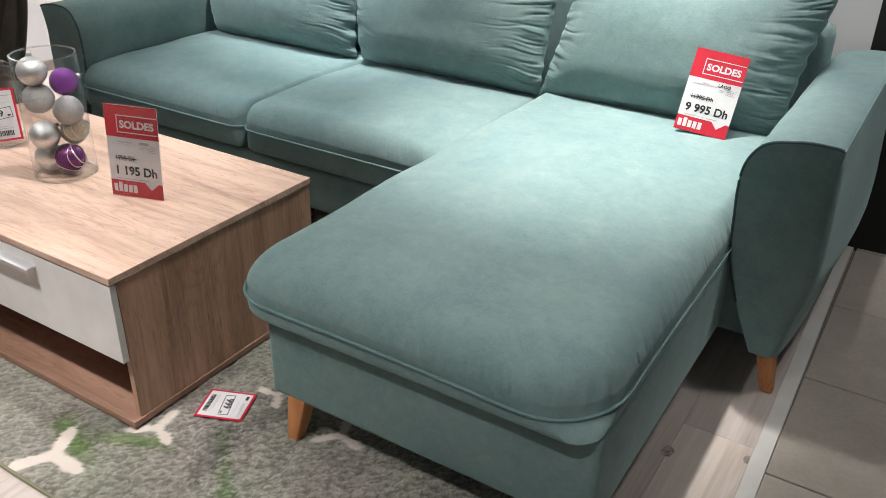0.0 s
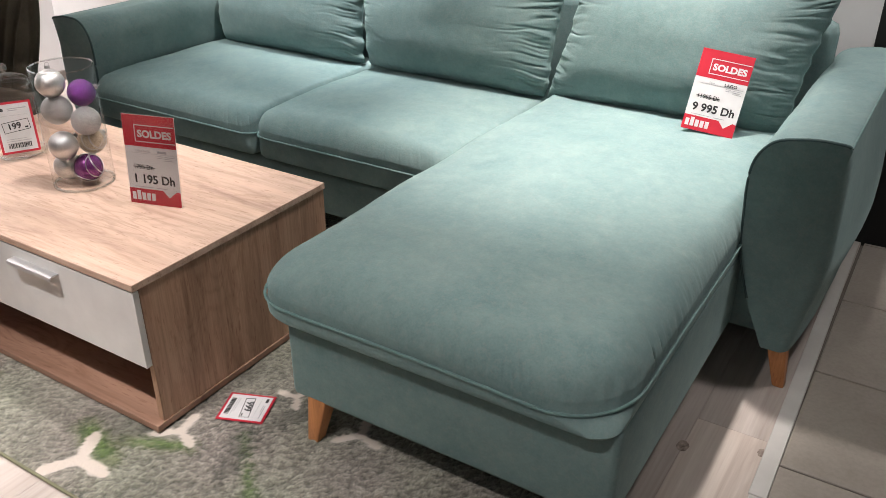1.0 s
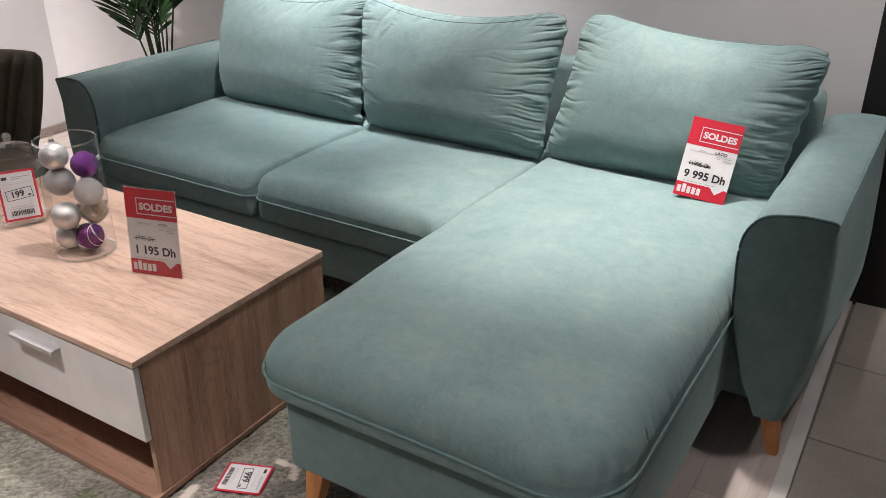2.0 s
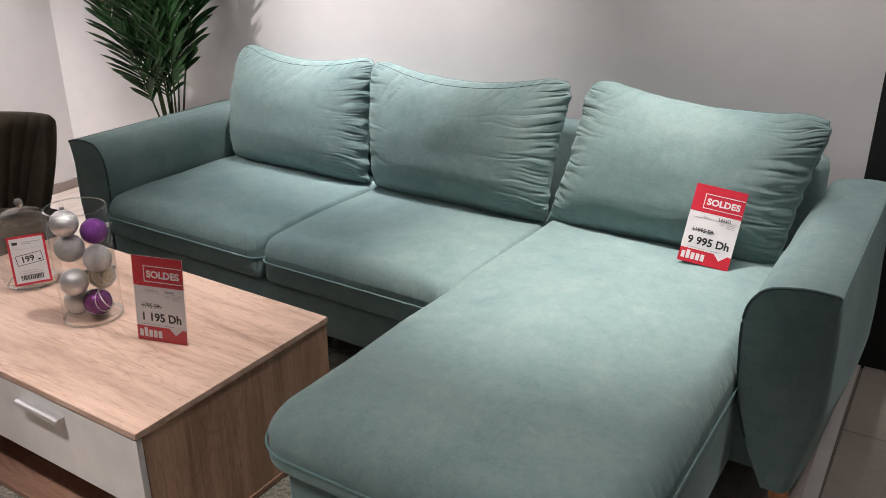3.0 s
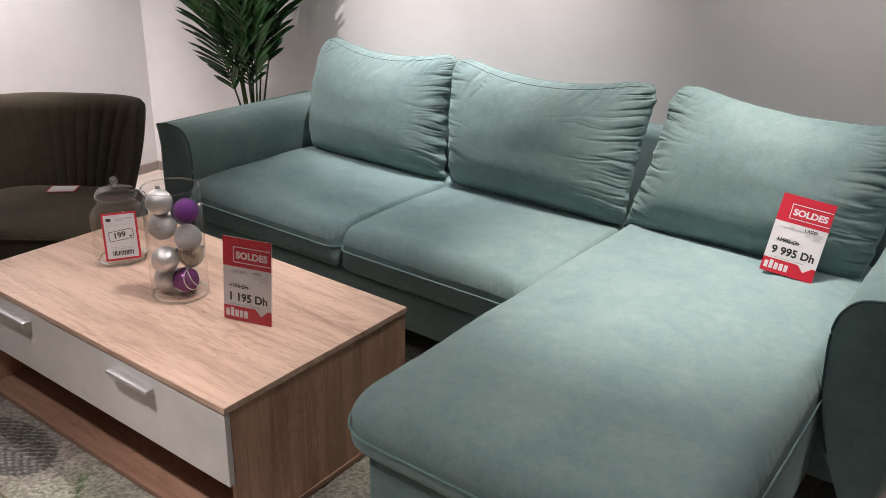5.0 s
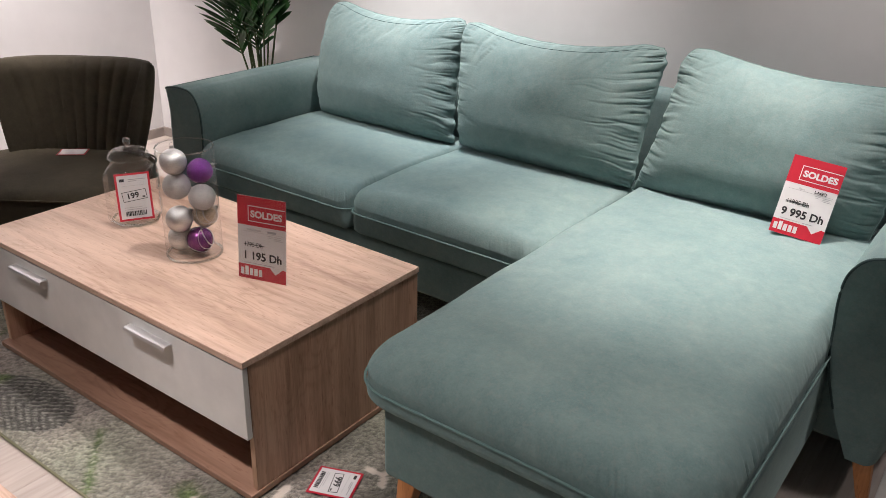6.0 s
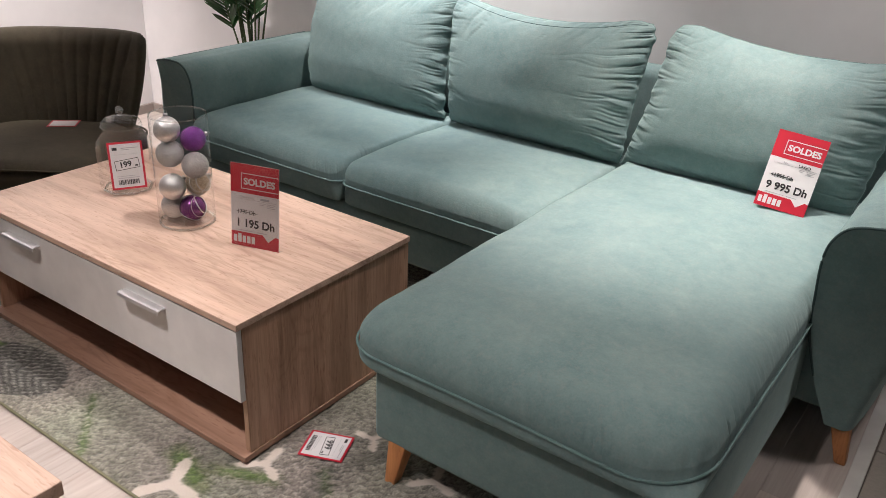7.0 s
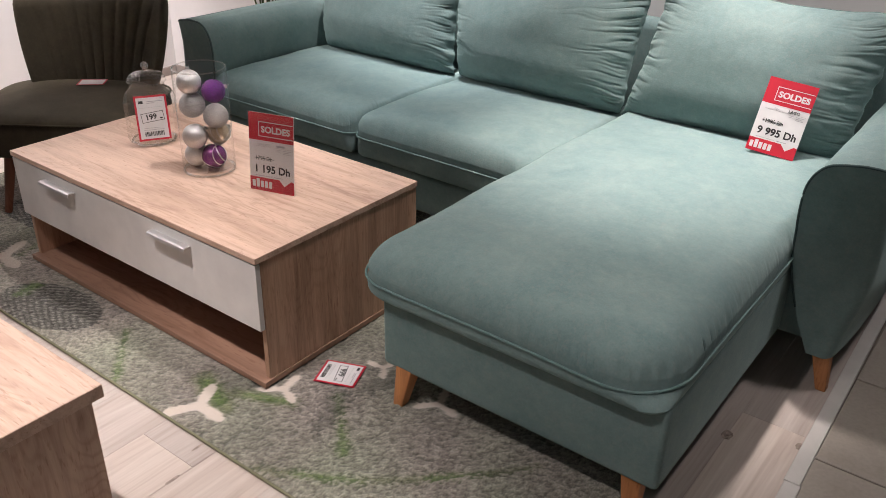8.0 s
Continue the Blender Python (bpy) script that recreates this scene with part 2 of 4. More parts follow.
M_BLACK = plain("black_paint", (0.006, 0.006, 0.006), 0.6)
M_WALL = plain("wall_paint", (0.712, 0.694, 0.692), 0.85, 0.0, 0.12, 350, 0.965)
M_SKIRT = plain("taupe_skirting", (0.34, 0.29, 0.265), 0.55)
M_CEIL = plain("ceiling_paint", (0.75, 0.75, 0.74), 0.9)
M_GLASS = clear_glass("clear_glass", (0.992, 0.995, 0.994), 0.55, 0.035)
M_RIM = clear_glass("glass_rim", (0.96, 0.98, 0.97), 0.45, 0.22)
M_ACRYLIC = clear_glass("clear_acrylic", (0.99, 0.99, 0.99), 0.5, 0.03)
M_PAPER = plain("white_card", (0.66, 0.65, 0.655), 0.5)
M_RED = plain("red_print", (0.52, 0.017, 0.038), 0.45)
M_INK = plain("black_print", (0.02, 0.02, 0.022), 0.5)
M_GREY_INK = plain("grey_print", (0.36, 0.36, 0.38), 0.5)
M_SILVER = glitter("silver_glitter", (0.64, 0.63, 0.62), 0.36, 700.0)
M_PEARL = glitter("pearl_silver", (0.76, 0.75, 0.74), 0.28, 420.0, 0.30)
M_PURPLE = glitter("purple_glitter", (0.30, 0.075, 0.42), 0.26)
M_PLUM = plain("plum_gloss", (0.16, 0.03, 0.16), 0.2, 0.5)
M_GOLD = glitter("champagne_glitter", (0.72, 0.62, 0.46))
M_POT = plain("black_pot", (0.02, 0.02, 0.02), 0.5)
M_STEM = plain("palm_stem", (0.05, 0.075, 0.02), 0.6)


def leaf_material():
    n = Nodes("palm_leaf")
    f = n.noise(n.mapping((1, 1, 1)), 18, 4)
    c = n.ramp(f, (0.3, (0.008, 0.034, 0.010)), (0.7, (0.030, 0.115, 0.024)))
    n.colour(c).set(Roughness=0.42)
    return n.mat


M_LEAF = leaf_material()


def plank_material():
    n = Nodes("laminate_plank")
    r = n.random()
    shift = n.tree.nodes.new("ShaderNodeVectorMath")
    shift.operation = "ADD"
    comb = n.tree.nodes.new("ShaderNodeCombineXYZ")
    mul = n.tree.nodes.new("ShaderNodeMath")
    mul.operation = "MULTIPLY"
    mul.inputs[1].default_value = 37.0
    n.link(r, mul.inputs[0])
    n.link(mul.outputs[0], comb.inputs[0])
    n.link(mul.outputs[0], comb.inputs[1])
    n.link(n.mapping((14, 1.1, 1)), shift.inputs[0])
    n.link(comb.outputs[0], shift.inputs[1])
    wide = n.noise(shift.outputs[0], 1.0, 6, 0.62, 1.6)
    shift2 = n.tree.nodes.new("ShaderNodeVectorMath")
    shift2.operation = "ADD"
    n.link(n.mapping((110, 3, 1)), shift2.inputs[0])
    n.link(comb.outputs[0], shift2.inputs[1])
    line = n.noise(shift2.outputs[0], 1.0, 4, 0.6)
    base = n.ramp(wide, (0.2, (0.39, 0.32, 0.28)), (0.45, (0.53, 0.46, 0.415)), (0.7, (0.63, 0.57, 0.525)))
    base = n.mix(base, n.ramp(line, (0.3, (0.75, 0.72, 0.70)), (0.6, (1, 1, 1))), 0.5, "MULTIPLY")
    tone = n.ramp(r, (0.0, (0.80, 0.80, 0.80)), (1.0, (1.0, 0.98, 0.95)))
    base = n.mix(base, tone, 1.0, "MULTIPLY")
    knot = n.noise(n.mapping((9, 4.5, 1)), 1.0, 1, 0.4)
    base = n.mix(base, n.ramp(knot, (0.735, (1, 1, 1)), (0.80, (0.30, 0.24, 0.20))), 1.0, "MULTIPLY")
    n.colour(base).rough(line, 0.38, 0.52).bump(line, 0.12, 0.0005)
    return n.mat


def tile_material():
    n = Nodes("stone_tile")
    v = n.mapping()
    f = n.noise(v, 6, 6, 0.6, 0.4)
    g = n.noise(v, 90, 3, 0.6)
    base = n.ramp(f, (0.3, (0.29, 0.255, 0.22)), (0.7, (0.39, 0.35, 0.305)))
    base = n.mix(base, n.ramp(g, (0.3, (0.82, 0.82, 0.82)), (0.6, (1, 1, 1))), 0.6, "MULTIPLY")
    tone = n.ramp(n.random(), (0.0, (0.88, 0.88, 0.88)), (1.0, (1.0, 1.0, 1.0)))
    n.colour(n.mix(base, tone, 1.0, "MULTIPLY")).rough(f, 0.42, 0.6).bump(g, 0.12, 0.0006)
    return n.mat


M_PLANK, M_TILE = plank_material(), tile_material()
M_GROUT = plain("dark_joint", (0.16, 0.135, 0.118), 0.9)


def rug_material():
    n = Nodes("woven_pile")
    a = n.tree.nodes.new("ShaderNodeVertexColor")
    a.layer_name = "print"
    v = n.mapping()
    tuft = n.noise(n.mapping((1.5, 0.6, 0.3)), 230, 3, 0.75)
    clump = n.noise(v, 55, 4, 0.7, 0.8)
    c = n.mix(a.outputs["Color"], n.ramp(tuft, (0.32, (0.30, 0.30, 0.29)), (0.64, (1.32, 1.32, 1.30))), 0.8, "MULTIPLY")
    c = n.mix(c, n.ramp(clump, (0.3, (0.66, 0.66, 0.66)), (0.65, (1.08, 1.08, 1.08))), 0.45, "MULTIPLY")
    c = n.mix(c, a.outputs["Color"], a.outputs["Alpha"])
    n.colour(c).set(Roughness=0.95, Sheen_Weight=0.25, Specular_IOR_Level=0.1)
    n.bump(tuft, 0.9, 0.005).bump(clump, 0.18, 0.005)
    return n.mat


M_RUG = rug_material()
M_BINDING = plain("olive_binding", (0.19, 0.185, 0.115), 0.9, 0.0, 0.5, 500)

# ---- lamps ----
ceiling_spot(0.47, 1.38, 2.75, 0.50, 1.16, 0.45, 455, 38, 1.0, (1.0, 0.885, 0.825))
ceiling_spot(0.40, 0.62, 2.75, 0.60, 0.36, 0.4, 28, 29, 1.0, (1.0, 0.885, 0.825))
ceiling_spot(0.42, 1.30, 2.75, 1.15, 0.70, 0.0, 64, 76, 1.0, (1.0, 0.885, 0.825))
ceiling_spot(1.70, 1.15, 2.75, 1.40, 1.15, 0.1, 60, 58, 1.0, radius=0.08)
ceiling_spot(-0.58, 1.50, 2.75, -0.58, 1.84, 1.68, 560, 59, 1.0)
# added wash that brightens the right of the wall, no known fixture
ceiling_spot(0.85, 1.20, 2.75, 0.90, 1.87, 1.65, 100, 70, 1.0)
ceiling_spot(-2.05, 0.45, 2.75, -2.66, 0.65, 1.15, 620, 68, 1.0)
ceiling_spot(-1.90, 0.30, 2.75, -1.35, 1.75, 0.75, 150, 40, 0.9, radius=0.022)
ceiling_spot(0.28, 0.64, 2.75, -0.56, 0.24, 0.4, 170, 41, 1.0)
ceiling_spot(-0.20, -1.00, 2.75, 0.0, -0.72, 0.45, 310, 44, 1.0)
ceiling_spot(0.42, -1.35, 2.75, 0.64, 0.26, 0.3, 96, 31, 1.0)
# added cool fill over the left seats, no known fixture
ceiling_spot(-0.45, 1.02, 2.75, -0.55, 1.08, 0.42, 90, 38, 1.0, (0.92, 0.95, 0.98))
ceiling_spot(-0.35, -1.05, 2.75, -0.56, 0.02, 0.35, 120, 33, 1.0, radius=0.09)
# two added cool fill panels behind the camera
fill_panel(0.9, -2.4, 2.93, 1.2, 0.6, 2.2, (0.86, 0.95, 1.0))
fill_panel(-1.4, -1.6, 2.93, 1.2, 0.6, 1.6, (0.86, 0.95, 1.0))

# ---- setting ----
WALL_Y, WALL_TURN = 1.90, math.atan(0.0466)


def wall_at(x):
    return WALL_Y + (x - 1.2) * 0.0466


room = pose(1.2, WALL_Y, 0, 0, 0, math.degrees(WALL_TURN))
bm = bmesh.new()
box(bm, -3.97, -0.088, 0.0, 0.12, -0.01, 3.0)
wall_n = structure("wall_north", bm, M_WALL, "plain white painted wall behind the sofa")
wall_n.matrix_world = room
bm = bmesh.new()
box(bm, -0.088, 2.6, -0.004, 0.12, -0.01, 3.0)
wall_b = structure("wall_black", bm, M_BLACK, "matt black painted wall beside the white one")
wall_b.matrix_world = room
bm = bmesh.new()
box(bm, -3.97, -3.85, -6.2, -0.001, -0.01, 3.0)
wall_w = structure("wall_west", bm, M_WALL, "plain white painted side wall")
wall_w.matrix_world = room
bm = bmesh.new()
box(bm, -3.849, -3.837, -6.19, -0.013, 0.0, 0.05, 0.002, 1)
box(bm, -3.849, -0.09, -0.012, -0.001, 0.0, 0.05, 0.002, 1)
structure("baseboard", bm, M_SKIRT, "low taupe baseboard along the white walls").matrix_world = room
bm = bmesh.new()
box(bm, -3.97, 2.6, -6.32, -6.2, -0.01, 3.0)
structure("wall_south", bm, M_WALL, "plain white painted far wall of the shop").matrix_world = room
bm = bmesh.new()
box(bm, 2.6, 2.72, -6.32, 0.12, -0.01, 3.0)
structure("wall_east", bm, M_WALL, "plain white painted wall across the aisle").matrix_world = room
bm = bmesh.new()
box(bm, -3.97, 2.72, -6.32, 0.12, 3.0, 3.1)
structure("ceiling", bm, M_CEIL, "plain white shop ceiling").matrix_world = room
bm = bmesh.new()
box(bm, -3.2, 4.2, -4.9, 2.2, -0.08, -0.010)
floor = structure("floor", bm, M_GROUT, "floor of pale laminate planks and beige stone tiles")
for y0, y1, shift in ((-3.6, 0.527, 0.003), (0.529, wall_at(1.2) - 0.012, 0.0)):
    bm = bmesh.new()
    box(bm, 1.187, 1.225, y0, y1, -0.0095, 0.005, 0.0015, 1)
    strip = structure("trim_threshold", bm, M_STRIP, "flat aluminium threshold strip between planks and tiles")
    strip.matrix_world = pose(1.187 + shift, 0.6, 0, 0, 0, 0.68) @ pose(-1.187, -0.6, 0)

# ---- sofa ----
sofa = thing("corner_sofa", "teal velour corner sofa with chaise on tapered beech legs", "sofa")


def arm_loop(y, side, inset=0.0):
    """The arm's section: a slight belly outside, rolled over inside, drawn in at the foot, most of all in front."""
    top, out = 0.648, 1.197
    if side < 0:
        top, out = 0.622, 1.478
    tuck = 0.012 + 0.026 * math.exp(-(y - 0.93) / 0.16)
    p = [(out - tuck, 0.106), (out - 0.008 - tuck * 0.35, 0.20), (out + 0.004, 0.32), (out + 0.009, 0.45), (out + 0.005, top - 0.08), (out + 0.002, top - 0.030), (out - 0.001, top - 0.004),
         (out - 0.03, top + 0.001), (out - 0.07, top + 0.001), (out - 0.105, top - 0.004), (out - 0.135, top - 0.010), (out - 0.160, top - 0.022), (out - 0.180, top - 0.046),
         (out - 0.193, top - 0.08), (out - 0.197, top - 0.13), (out - 0.194, top - 0.2), (out - 0.182, 0.33), (out - 0.140, 0.20), (out - 0.096, 0.106)]
    q = [p[0]]
    for k in range(1, len(p) - 2):
        a, b, c, d = (Vector(p[k + o]) for o in (-1, 0, 1, 2))
        for t in (0.0, 0.25, 0.5, 0.75):
            v = 0.5 * (2 * b + (c - a) * t + (2 * a - 5 * b + 4 * c - d) * t * t + (3 * b - a - 3 * c + d) * t ** 3)
            q.append((v.x, v.y))
    q += [p[-2], p[-1]]
    if side < 0:
        q = [(x, z - 0.018 * min(1.0, max(0.0, (x - out + 0.13) / 0.13)) * min(1.0, max(0.0, (z - 0.40) / 0.2))) for x, z in q]
    else:
        belly = 0.036 * math.sin(math.pi * min(1.0, max(0.0, (y - 0.95) / 1.0)))
        q = [(x + belly * math.exp(-((z - 0.30) / 0.17) ** 2) * min(1.0, max(0.0, (x - out + 0.06) / 0.05)), z) for x, z in q]
    # the outer front edge is soft below the piped corner
    q = [(x - inset * min(1.0, max(0.0, (top - 0.015 - z) / 0.10)) * min(1.0, max(0.0, (x - out + 0.10) / 0.09)), z) for x, z in q]
    return [(side * x, y, z) for x, z in q]


def arm(side):
    bm = bmesh.new()
    soft = 0.030
    ys = [0.930, 0.931, 0.933, 0.936, 0.940, 0.946, 0.953, 0.961] + [0.97 + (0.88 if side > 0 else 0.76) * k / 14 for k in range(15)]
    loops = []
    for y in ys:
        d = max(0.0, 1 - (y - 0.93) / soft)
        loop = arm_loop(y, side, soft * (1 - math.sqrt(max(0.0, 1 - d * d))))
        loops.append([(x + wobble(x, y, z, 7, 0.003), y, z + wobble(z, x, y, 5, 0.003)) for x, y, z in loop])
    loft(bm, loops)
    a = part("armrest", bm, M_TEAL, sofa, smooth=50)
    bm = bmesh.new()
    edge = arm_loop(0.9315, side)
    first = next(i for i, q in enumerate(edge) if q[2] > (0.640 if side > 0 else 0.598))
    tube(bm, [(x + wobble(x, y, z, 7, 0.003), y, z + wobble(z, x, y, 5, 0.003)) for x, y, z in edge[first:-2]], 0.0036)
    part("front_piping", bm, M_PIPING_SHADED, a)
    bm = bmesh.new()
    tube(bm, [(side * (1.197 if side > 0 else 1.478), y, (0.643 if side > 0 else 0.602)) for y in (0.932, 1.2, 1.5, 1.74)], 0.0022)
    part("outer_piping", bm, M_PIPING, a)


arm(1)
arm(-1)


def slab(name, x0, x1, y0, y1, z0, z1, r=0.02, parent=sofa, material=None):
    bm = bmesh.new()
    loops = []
    for d, z in ((r * 0.8, z0), (r * 0.2, z0 + r * 0.3), (0, z0 + r), (0, (z0 + z1) / 2), (0, z1 - r), (r * 0.2, z1 - r * 0.3), (r * 0.8, z1)):
        loops.append([(x, y, z) for x, y in rrect(x0 + d, x1 - d, y0 + d, y1 - d, [max(r - d, 0.004)] * 4, 10, 4)])
    loft(bm, loops)
    return part(name, bm, material or M_TEAL, parent, smooth=50)


slab("seat_base", -1.30, 0.30, 0.925, 1.70, 0.125, 0.275)
slab("chaise_base", 0.255, 1.010, 0.175, 1.66, 0.118, 0.331, 0.014)
slab("arm_link", 0.985, 1.085, 0.975, 1.66, 0.118, 0.36, 0.012)
slab("backrest", -1.30, 1.03, 1.665, 1.770, 0.125, 0.735, 0.035)


def box_cushion(name, x0, x1, y0, y1, z0, zp, ze, crown, radii, front_roll, side_roll, puckers=0.0022, seed=0.0, taper=0.0, tight_from=9.0):
    """An upholstered seat: a band, a piped seam, rounded shoulders and a crowned top."""
    half = min(x1 - x0, y1 - y0) / 2 - 0.004
    squared = 0.65  # the band follows the base at its outer front corner
    cx, cy = (x0 + x1) / 2, (y0 + y1) / 2

    def narrowed(x, y):
        return x + taper * (y - y0) / (y1 - y0) * max(0.0, (x1 - x) / (x1 - x0))

    prof = [(0.025, z0), (0.008, z0 + 0.003), (0.002, z0 + 0.01), (0.001, (z0 + zp) / 2), (0.003, zp - 0.004), (0.004, zp + 0.002)]
    loops = []
    side_n, corner_n = 240, 40

    def droop(x, y):
        """The filled front corner pulls its seam down a little."""
        return -0.009 * math.exp(-((x - x1 + 0.08) ** 2 + (y - y0) ** 2) / 0.035) if puckers > 0.005 else 0.0

    outline = rrect(x0, x1, y0, y1, radii, side_n, corner_n)
    for d, z in prof:
        loops.append([(narrowed(x, y), y, z + droop(x, y) * (z - z0) / (zp - z0)) for x, y in rrect(x0 + d, x1 - d, y0 + d, y1 - d, [max(0.012, r * (1 - squared * (k == 1) * (1 - min(1.0, max(0.0, (z - z0) / (zp - z0))) ** 1.5)) - d * 0.5) for k, r in enumerate(radii)], side_n, corner_n)])
    for k in range(1, 37):
        d = 0.003 + (half * 0.90 - 0.003) * (k / 36) ** 1.8
        rr = [max(0.012 if d < half * 0.9 else 0.002, r * (1 - d / half)) for r in radii]
        loop = []
        ring_pts = rrect(x0 + d, x1 - d, y0 + d, y1 - d, rr, side_n, corner_n)
        for i, (x, y) in enumerate(ring_pts):
            ax, ay = outline[i]
            ex, ey = min(x - x0, x1 - x), min(y - y0, y1 - y)
            roll = (side_roll * ey + front_roll * ex) / (ex + ey)
            if y > tight_from:
                roll += (0.03 - roll) * min(1.0, (y - tight_from) / 0.95)
            t = min(1.0, d / roll)
            rise = math.sqrt(1 - (1 - t) ** 2)
            u, v = (x - cx) / (x1 - cx), (y - cy) / (y1 - cy)
            z = zp + (ze - zp) * rise + crown * rise * (1 - abs(u) ** 2.4) * (1 - abs(v) ** 2.4)
            reach = 0.013 + 0.036 * abs(noise.noise(Vector((ax * 14 + seed, ay * 14, 8.1))))
            corner_pull = math.exp(-((ax - x1 + 0.06) ** 2 + (ay - y0 - 0.12) ** 2) / 0.07)
            near = math.exp(-(d / reach) ** 1.6) * (0.16 + 0.5 * max(0, noise.noise(Vector((ax * 3.3 + seed, ay * 3.3, 1.7)))) + 1.1 * corner_pull)
            fold = noise.noise(Vector((ax * 42 + seed, ay * 42, d * 5)))
            crease = -max(0.0, 1 - abs(fold) * 4.0) ** 1.5 + 0.35 * noise.noise(Vector((ax * 75, ay * 75 + seed, d * 6)))
            g = puckers * near * crease * min(1, d / 0.007) * (1.0 if x > cx - 0.25 else 0.4)
            z += (wobble(x + seed, y, 0, 4.5, 0.006) + wobble(x, y + seed, 2, 13, 0.002)) * rise + g + droop(ax, ay) * (1 - rise)
            ln = math.hypot(x - cx, y - cy) or 1
            out = g * 0.8 + 0.002 * math.sin(math.pi * t) * (t < 1)
            loop.append((narrowed(x, y) + out * (x - cx) / ln, y + out * (y - cy) / ln, z))
        loops.append(loop)
    bm = bmesh.new()
    loft(bm, loops)
    c = part(name, bm, M_TEAL, sofa, smooth=60)
    bm = bmesh.new()
    tube(bm, [(narrowed(x, y), y, zp + droop(x, y) + wobble(x * 3, y * 3, seed, 9, 0.0012)) for x, y in rrect(x0 - 0.001, x1 + 0.001, y0 - 0.001, y1 + 0.001, radii, 60, 16)], 0.0033, True)
    part("piping", bm, M_PIPING, c)
    return c


box_cushion("seat_cushion", -1.288, -0.511, 0.892, 1.66, 0.282, 0.354, 0.424, 0.032, (0.05, 0.05, 0.01, 0.01), 0.085, 0.016, 0.0014, 1.0, 0.0, 1.1)
box_cushion("seat_cushion", -0.509, 0.224, 0.892, 1.66, 0.282, 0.354, 0.426, 0.032, (0.05, 0.05, 0.01, 0.01), 0.085, 0.016, 0.0014, 5.0, 0.0, 1.1)
box_cushion("chaise_cushion", 0.172, 1.010, 0.138, 1.66, 0.323, 0.366, 0.448, 0.034, (0.12, 0.15, 0.02, 0.02), 0.105, 0.10, 0.0056, 9.0, 0.065, 0.30)


def sofa_leg(x, y, dx, dy, h=0.125):
    bm = bmesh.new()
    loops = []
    for t in (0.0, 0.03, 0.5, 1.0):
        s = 0.014 + 0.011 * t - (0.002 if t == 0 else 0)
        loops.append([(x + dx * (t - 0.0) + px, y + dy * t + py, h * t) for px, py in rrect(-s, s, -s, s, [0.004] * 4, 2, 3)])
    loft(bm, loops)
    part("leg", bm, M_LEG, sofa, "orange beech tapered leg")


for x, y, dx, dy in ((0.307, 0.182, 0.015, 0.02), (0.957, 0.19, -0.01, 0.02), (1.157, 0.955, -0.026, 0.015), (-1.43, 0.955, 0.012, 0.015), (-1.42, 1.70, 0.012, -0.015), (1.14, 1.70, -0.012, -0.015), (0.25, 1.65, 0, -0.01)):
    sofa_leg(x, y, dx, dy)


